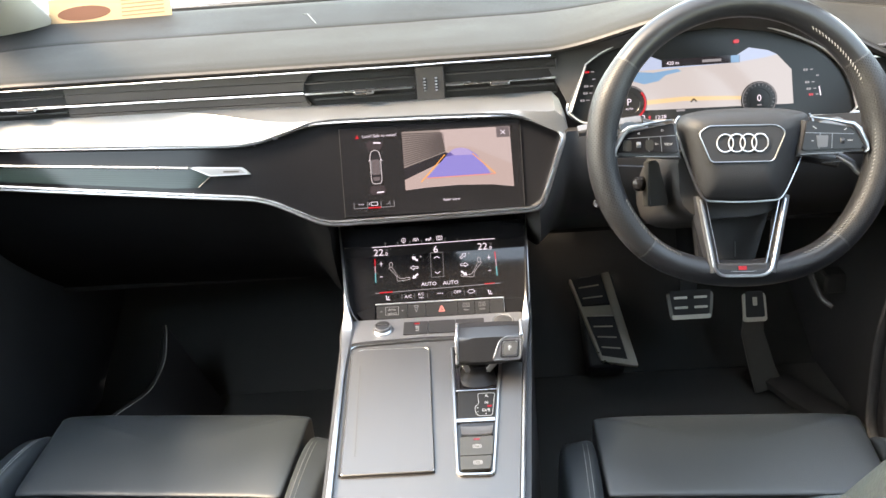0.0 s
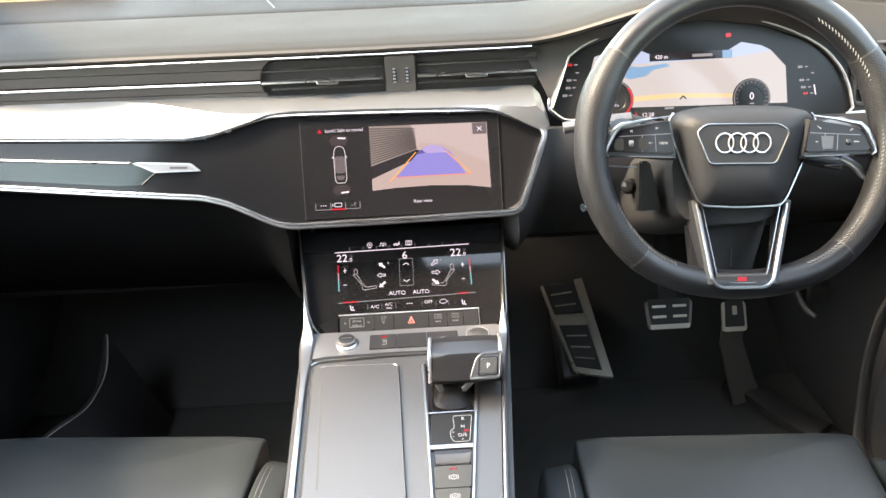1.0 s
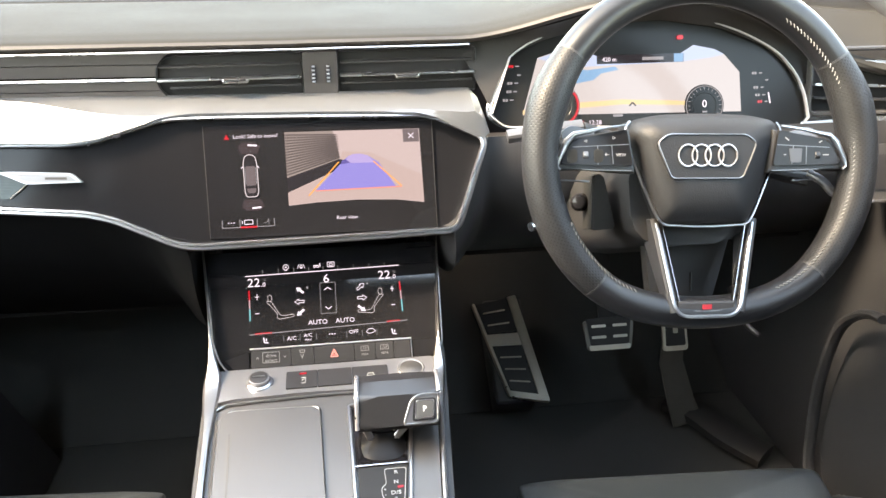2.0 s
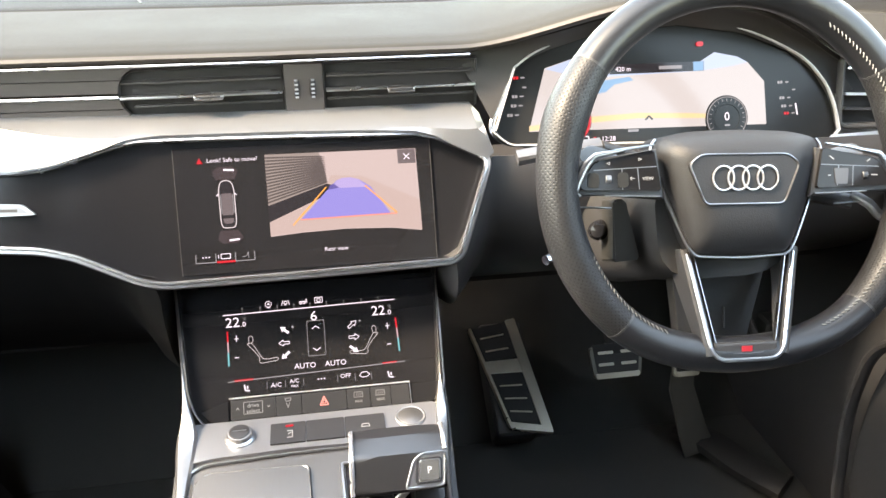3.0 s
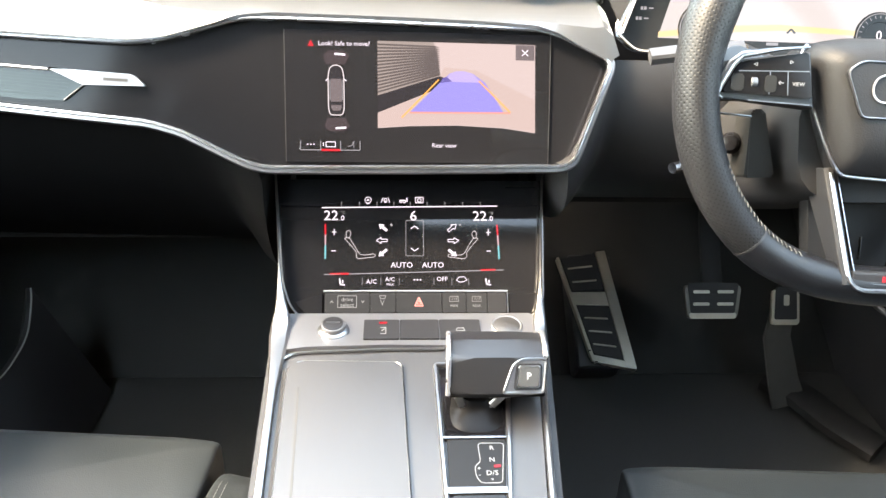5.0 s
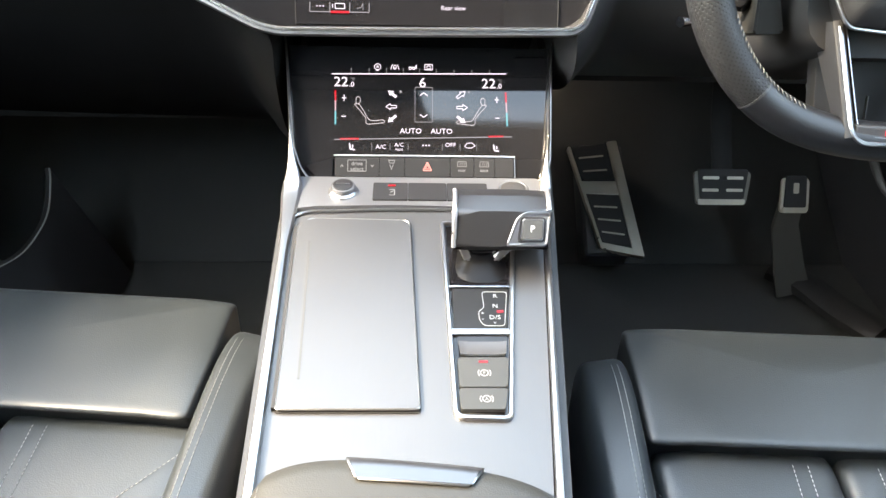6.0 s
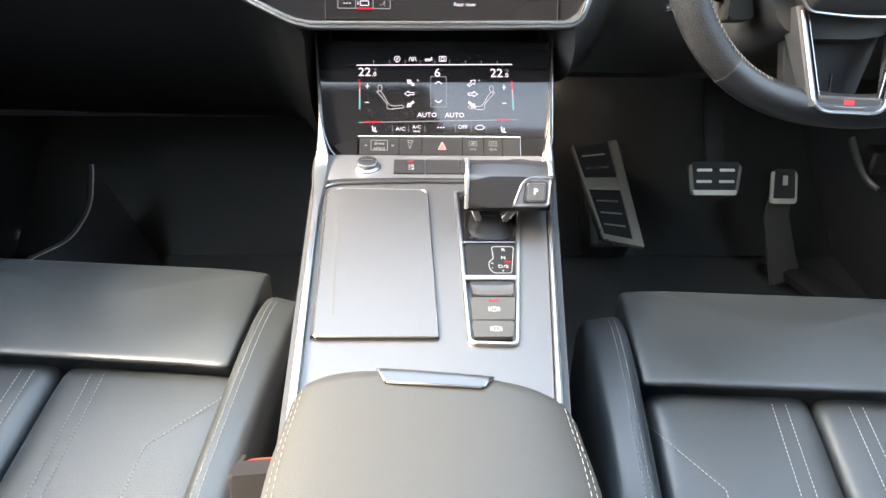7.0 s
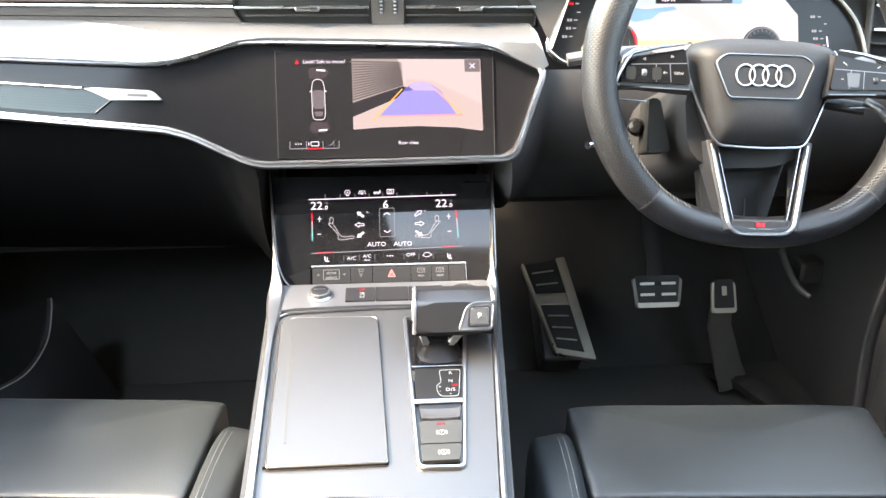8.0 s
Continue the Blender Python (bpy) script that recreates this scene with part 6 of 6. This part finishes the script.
part("tip", sweep(curve([(0.492, 0.914, 0.616), (0.503, 0.903, 0.610), (0.511, 0.897, 0.601), (0.523, 0.892, 0.596)], 4), 0.0045, 0.0036, (0, -0.6, 1), sides=10, square=3), PLATE, wst, "silver stalk end")

# ---- pedals ----
def pedal_pad(ob, m, w0, w1, h, bars_at, double):
    shape_ = rounded([(-w0 / 2, -h / 2), (w0 / 2, -h / 2), (w1 / 2, h / 2 - 0.003), (-w1 / 2, h / 2 - 0.003)], 0.006)
    slab("plate", m, shape_, -0.006, 0.0, DULLSTEEL if double else STEEL, ob, 0.0015, "brushed steel plate")
    slab("foot_lip", m, rounded([(-w0 / 2 + 0.003, -h / 2 + 0.0005), (w0 / 2 - 0.003, -h / 2 + 0.0005), (w0 / 2 - 0.002, -h / 2 + 0.0085), (-w0 / 2 + 0.002, -h / 2 + 0.0085)], 0.002), -0.002, 0.0022, STEEL, ob, 0.0012, "bright steel lip")
    inlay = slab("rubber_inlay", m, rounded([(-w0 / 2 + 0.0045, -h / 2 + 0.0085), (w0 / 2 - 0.0045, -h / 2 + 0.0085), (w1 / 2 - 0.0050, h / 2 + 0.0012), (-w1 / 2 + 0.0050, h / 2 + 0.0012)], 0.003), -0.001, 0.0016, RUBBER, ob, 0.0006, "black rubber inlay")
    for v in bars_at:
        for u in ((-0.018, 0.018) if double else (0.0,)):
            slab("grip_bar", m, rounded(rect(u - (0.012 if double else 0.004), v - (0.0022 if double else 0.008), u + (0.012 if double else 0.004), v + (0.0022 if double else 0.008)), 0.0015), 0.001, 0.0034, STEEL, inlay, 0.0006)


brk = empty("brake_pedal", (0.45, 1.29, 0.17), "brushed steel brake pedal with black rubber grips", "pedal")
pedal_pad(brk, plane((0.4495, 1.289, 0.208), (0, -1, 0.5)), 0.074, 0.086, 0.052, (-0.004, 0.014), True)
part("arm", sweep([(0.450, 1.296, 0.215), (0.452, 1.36, 0.29), (0.455, 1.42, 0.40)], 0.007, 0.016, (1, 0, 0), sides=8), DEEP, brk)
acc = empty("accelerator_pedal", (0.59, 1.33, 0.0), "steel accelerator pedal on a grey floor-hinged plate", "pedal")
pedal_pad(acc, plane((0.577, 1.314, 0.182), (0, -1, 0.5)), 0.044, 0.042, 0.056, (0.010,), False)
part("stem", sweep([(0.578, 1.322, 0.185), (0.582, 1.325, 0.12), (0.600, 1.305, 0.05), (0.612, 1.290, 0.012)], lambda s: 0.018 + 0.010 * s, 0.006, (0, -1, 0.2), sides=10, square=3.5), STEMGREY, acc, "grey plastic stem")
part("base", sweep(curve([(0.600, 1.345, 0.020), (0.632, 1.300, 0.022), (0.660, 1.235, 0.020), (0.70, 1.18, 0.015)], 5), 0.030, 0.014, (0, 0, 1), sides=10, square=3), DEEP, acc)
fr_ = empty("footrest", (0.32, 1.31, 0.03), "brushed steel footrest with black rubber ribs", "footrest")
FM = plane((0.330, 1.3195, 0.0672), (0, -0.75, 1))


def FQ(s, t):
    a, b = Vector((-0.0345, 0.008)), Vector((0.0350, -0.006))
    c, d = Vector((-0.0780, 0.187)), Vector((0.0050, 0.200))
    return tuple(a.lerp(b, s).lerp(c.lerp(d, s), t))


slab("base", FM, rounded([FQ(0.02, 0.02), FQ(0.95, 0.02), FQ(0.95, 0.99), FQ(0.02, 0.99)], 0.004), -0.012, -0.0015, RUBBER, fr_, 0.001, "black rubber base")
slab("wide_rail", FM, rounded([FQ(0.76, 0.0), FQ(1, 0), FQ(1, 1), FQ(0.80, 1)], 0.002), -0.01, 0.0022, STEEL, fr_, 0.0018, "brushed steel rail")
slab("thin_rail", FM, rounded([FQ(0, 0.0), FQ(0.075, 0.0), FQ(0.055, 1), FQ(0, 1)], 0.0015), -0.01, 0.0022, STEEL, fr_, 0.0014, "brushed steel rail")
slab("foot_lip", FM, rounded([FQ(0.02, 0.0), FQ(0.80, 0.0), FQ(0.78, 0.055), FQ(0.04, 0.065)], 0.002), -0.01, 0.0018, STEEL, fr_, 0.0014, "brushed steel lower lip")
slab("cross_band", FM, [FQ(0.06, 0.535), FQ(0.78, 0.525), FQ(0.78, 0.645), FQ(0.06, 0.655)], -0.01, 0.0010, STEEL, fr_, 0.0008, "brushed steel band")
for t0, t1, ribs in ((0.075, 0.52, (0.16, 0.28, 0.40)), (0.665, 0.985, (0.74, 0.87))):
    inlay = slab("rubber_inlay", FM, rounded([FQ(0.10, t0), FQ(0.745, t0), FQ(0.765, t1), FQ(0.08, t1)], 0.0025), -0.002, 0.0014, RUBBER, fr_, 0.0008, "black rubber inlay")
    for t in ribs:
        slab("rib", FM, rounded([FQ(0.15, t), FQ(0.66, t), FQ(0.66, t + 0.013), FQ(0.15, t + 0.013)], 0.001), 0.001, 0.0032, STEEL, inlay, 0.0006)
part("mount", block(FM @ pose(-0.02, 0.10, -0.04), (0.075, 0.20, 0.06), 0.01), BLACK, fr_)


# ---- seats ----
def seat(name, x0, x1, yf, yr, zf, slope, label, inner, back_y):
    """x0, x1: sides of the front cushion; yf, yr: its front and rear edge; inner: side of the console."""
    cx, w = (x0 + x1) / 2, x1 - x0
    ob = empty(name, (cx, 0.80, 0.0), label, "car seat", "front seats")
    ob.rotation_euler = (0, 0, radians(-3.5 if inner < 0 else -4.8))

    def z_at(y):
        return zf + slope * (y - yf)

    yr += 0.012 if inner > 0 else -0.001
    if inner < 0:
        x0 += 0.003
    ln = yf - yr

    def thigh(p):
        x, y, z = p
        yy = (yf + yr) / 2 + y
        lip = max(0, y / (ln / 2) - 0.55)
        # the rear face leans in under its edge
        under = 0.016 * smooth(0.0445, 0.024, z) * max(0, -y / (ln / 2)) ** 6
        return Vector((cx + x * (1 + 0.03 * (y / ln)), yy + under + 0.008 * (1 - (x / (w / 2)) ** 2), z_at(yy) - 0.047 + z - 0.075 * lip ** 2))
    part("thigh_cushion", pillow(thigh, w / 2, ln / 2, 0.047, 26.0, 96, 72, plan=26), LEATHER, ob, "smooth black leather thigh cushion", angle=70)
    # two panels behind it, parted by a groove
    panels = []
    mid = cx + (0.012 if inner > 0 else 0.001)
    split = mid - (0.008 if inner > 0 else 0.0)
    for a, b in ((x0 + (0.005 if inner < 0 else -0.010), split - 0.0005), (split + 0.0005, x1 + 0.010)):
        pw = b - a

        def panel(p, a=a, b=b, pw=pw):
            x, y, z = p
            yy = (yr + 0.30) / 2 + y
            return Vector(((a + b) / 2 + x, yy, z_at(yy) - 0.067 + z + 0.003 * math.cos(x / pw * math.pi)))
        panels.append(part("seat_panel", pillow(panel, pw / 2, (yr - 0.30) / 2 + 0.020, 0.050, 9.0, 72, 28, plan=20), LEATHER, ob, "black leather seat panel", angle=70))

    def surf(x, y):
        return Vector((x, y, z_at(y) - 0.0145))
    for xo in (-0.030, -0.043, 0.030, 0.043):
        part("stitching", stitches([surf(mid + xo * (1 + 0.10 * k / 10), yr - 0.004 - 0.30 * k / 10) for k in range(11)], (0, 0, 1), 0.0030, 0.0014, 0.0009), THREAD, panels[xo > 0], "pale stitching")
    for sgn in (-1, 1):
        e = x0 if sgn < 0 else x1
        f_ = 0.012 if inner > 0 else 0.0
        v = [surf(e - sgn * 0.000, yr - 0.034 + f_), surf(e - sgn * 0.033, yr - 0.072 + f_), surf(e - sgn * 0.058, yr - 0.100 + f_), surf(e - sgn * 0.060, yr - 0.20), surf(e - sgn * 0.058, yr - 0.32)]
        part("stitching", stitches(v, (0, 0, 1), 0.0030, 0.0014, 0.0010), THREAD, panels[sgn > 0], "pale stitching")
        # side bolster
        bl = (yf - 0.022 - 0.24) / 2

        def bolster(p, sgn=sgn, e=e, bl=bl):
            x, y, z = p
            yy = 0.24 + bl + y
            t = 1 - (y + bl) / (2 * bl)
            return Vector((e + sgn * (0.0285 + 0.008 * t) + x, yy, z_at(yy) - 0.074 + z + 0.045 * t + 0.006 * (-sgn * x / 0.027)))
        bol = part("side_bolster", pillow(bolster, 0.027, bl, 0.085, 3.8, 48, 40, plan=7), LEATHER, ob, "black leather side bolster", angle=80)
        for d in (-0.0118, -0.0064):
            path = []
            for k in range(26):
                y = bl * (0.955 - 1.75 * k / 25)
                path.append(bolster(Vector((sgn * d, y, crown(sgn * d, y, 0.027, bl, 0.085, 3.8, 7) + 0.0002))))
            part("stitching", stitches(path, (0, 0, 1), 0.0045, 0.0006, 0.0009), THREAD, bol, "pale twin stitching")
    # base under the cushion
    part("base", block(pose(cx, 0.60, 0.105), (w + 0.05, 0.50, 0.19), 0.02), BLACK, ob, "black plastic seat base")
    # backrest
    BM = pose(cx, back_y, 0.30, 22, 0, 0)
    part("backrest", pillow(lambda p: BM @ Vector((p.x * (1 - 0.12 * (p.z / 0.32)), p.y, p.z + 0.29)), w / 2 + 0.03, 0.055, 0.32, 4.0, 36, 28), LEATHER, ob, "black leather backrest", angle=80)
    for sgn in (-1, 1):
        part("back_bolster", pillow(lambda p, sgn=sgn: BM @ Vector((sgn * (w / 2 - 0.055 - 0.02 * (p.z / 0.25)) + p.x, p.y + 0.05, p.z + 0.180)), 0.098, 0.060, 0.21, 3.0, 36, 24), LEATHER, ob, "black leather backrest bolster", angle=80)
    part("headrest", pillow(lambda p: BM @ Vector((p.x, p.y, p.z + 0.69)), 0.13, 0.05, 0.085, 4, 28, 18), LEATHER, ob)
    return ob


seat("driver_seat", 0.199, 0.535, 0.880, 0.738, 0.287, 0.15, "black leather driver seat with pale stitching", -1, 0.35)
seat("passenger_seat", -0.577, -0.206, 0.972, 0.797, 0.267, 0.12, "black leather passenger seat with pale stitching", 1, 0.20)

bk = empty("belt_buckle", (-0.138, 0.57, 0.24), "black seat belt buckle with a red release button", "belt buckle")
BKM = plane((-0.1355, 0.618, 0.307), (-0.1, 0.45, 1))
slab("housing", BKM, rounded(rect(-0.021, -0.034, 0.021, -0.006), 0.004), -0.07, 0.001, BTN, bk, 0.003)
slab("release_button", BKM, rounded(rect(-0.017, -0.007, 0.017, 0.014), 0.002), -0.03, -0.006, RED, bk, 0.0015, "red release button")
for u in (-0.019, 0.019):
    slab("cheek", BKM, rounded(rect(u - 0.002, -0.010, u + 0.002, 0.014), 0.001), -0.03, -0.002, BTN, bk, 0.001)

dp = empty("door_pocket", (0.70, 0.70, 0.10), "dark moulded pocket on the driver door", "door pocket")
POCK = rounded([(0.30, 0.10), (1.030, 0.10), (1.052, 0.26), (1.036, 0.360), (0.985, 0.405), (0.30, 0.385)], [0.01, 0.05, 0.06, 0.05, 0.05, 0.01], 6)
slab("body", plane((0.668, 0, 0), (-1, 0, 0.08), (0, 1, 0)), [(y, -z) for y, z in POCK], -0.065, 0.0, DOORSKIN, dp, 0.012, seg=4)
part("lip", sweep([(0.664, y, z) for y, z in POCK[8:34]], 0.006, 0.009, (-1, 0, 0.2), sides=10), DOORSKIN, dp)

# ---- passenger footwell and card on the windscreen ----
ks = empty("kick_panel", (-0.60, 1.2, 0.0), "dark side trim of the footwell with a thin pale edge", "side trim")
EDGE = curve([(-0.534, 1.318, 0.214), (-0.533, 1.308, 0.196), (-0.531, 1.275, 0.167), (-0.530, 1.230, 0.158), (-0.530, 1.170, 0.162), (-0.535, 1.080, 0.190), (-0.545, 0.98, 0.215)], 6)
part("edge", sweep(EDGE, lambda s: 0.0013 * (1 - 0.5 * s), 0.0014, (1, 0, 0), sides=8), PALEEDGE, ks, "thin pale edge")
part("inner_face", sheet(lambda s, t: Vector(EDGE[round(s * 36)]).lerp(Vector((-0.465, EDGE[round(s * 36)].y + 0.03, 0.004)), t), 36, 6, 0.006), DOORSKIN, ks, "dark inner face")
# outer face takes the near-black too, so it reads as shaded
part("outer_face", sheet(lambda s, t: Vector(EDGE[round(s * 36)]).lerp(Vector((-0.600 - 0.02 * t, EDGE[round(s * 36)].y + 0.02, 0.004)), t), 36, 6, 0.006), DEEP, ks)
rl = empty("bonnet_release", (0.67, 1.27, 0.20), "small grey release lever on the side trim", "release lever")
part("lever", sweep(curve([(0.655, 1.300, 0.275), (0.659, 1.272, 0.250), (0.664, 1.245, 0.232), (0.675, 1.225, 0.225)], 4), lambda s: 0.009 - 0.005 * s, 0.004, (-1, -0.3, 0), sides=8), SPOKEGREY, rl)
part("mount", block(pose(0.712, 1.285, 0.245), (0.07, 0.04, 0.04), 0.012), DEEP, rl)
card = empty("windscreen_card", (-0.50, 1.46, 0.76), "orange printed card leaning on the windscreen base", "card")
CDM = plane((-0.556, 1.459, 0.7755), (0.10, -1, 0.55), (1, 0.05, 0.050))
slab("sheet", CDM, rounded(rect(-0.106, -0.022, 0.106, 0.030), 0.003), -0.001, 0.0, CARD, card)
slab("print", CDM, [(-0.045 + 0.046 * math.cos(a), 0.000 + 0.013 * math.sin(a)) for a in [2 * math.pi * k / 20 for k in range(20)]], 0.0, 0.0004, CARDRED, card, label="brown oval print")
part("print_lines", lines(CDM, [((0.020, 0.016 - 0.007 * k), (0.094, 0.016 - 0.007 * k)) for k in range(5)], 0.0022, 0.0, 0.0004), CARDINK, card)
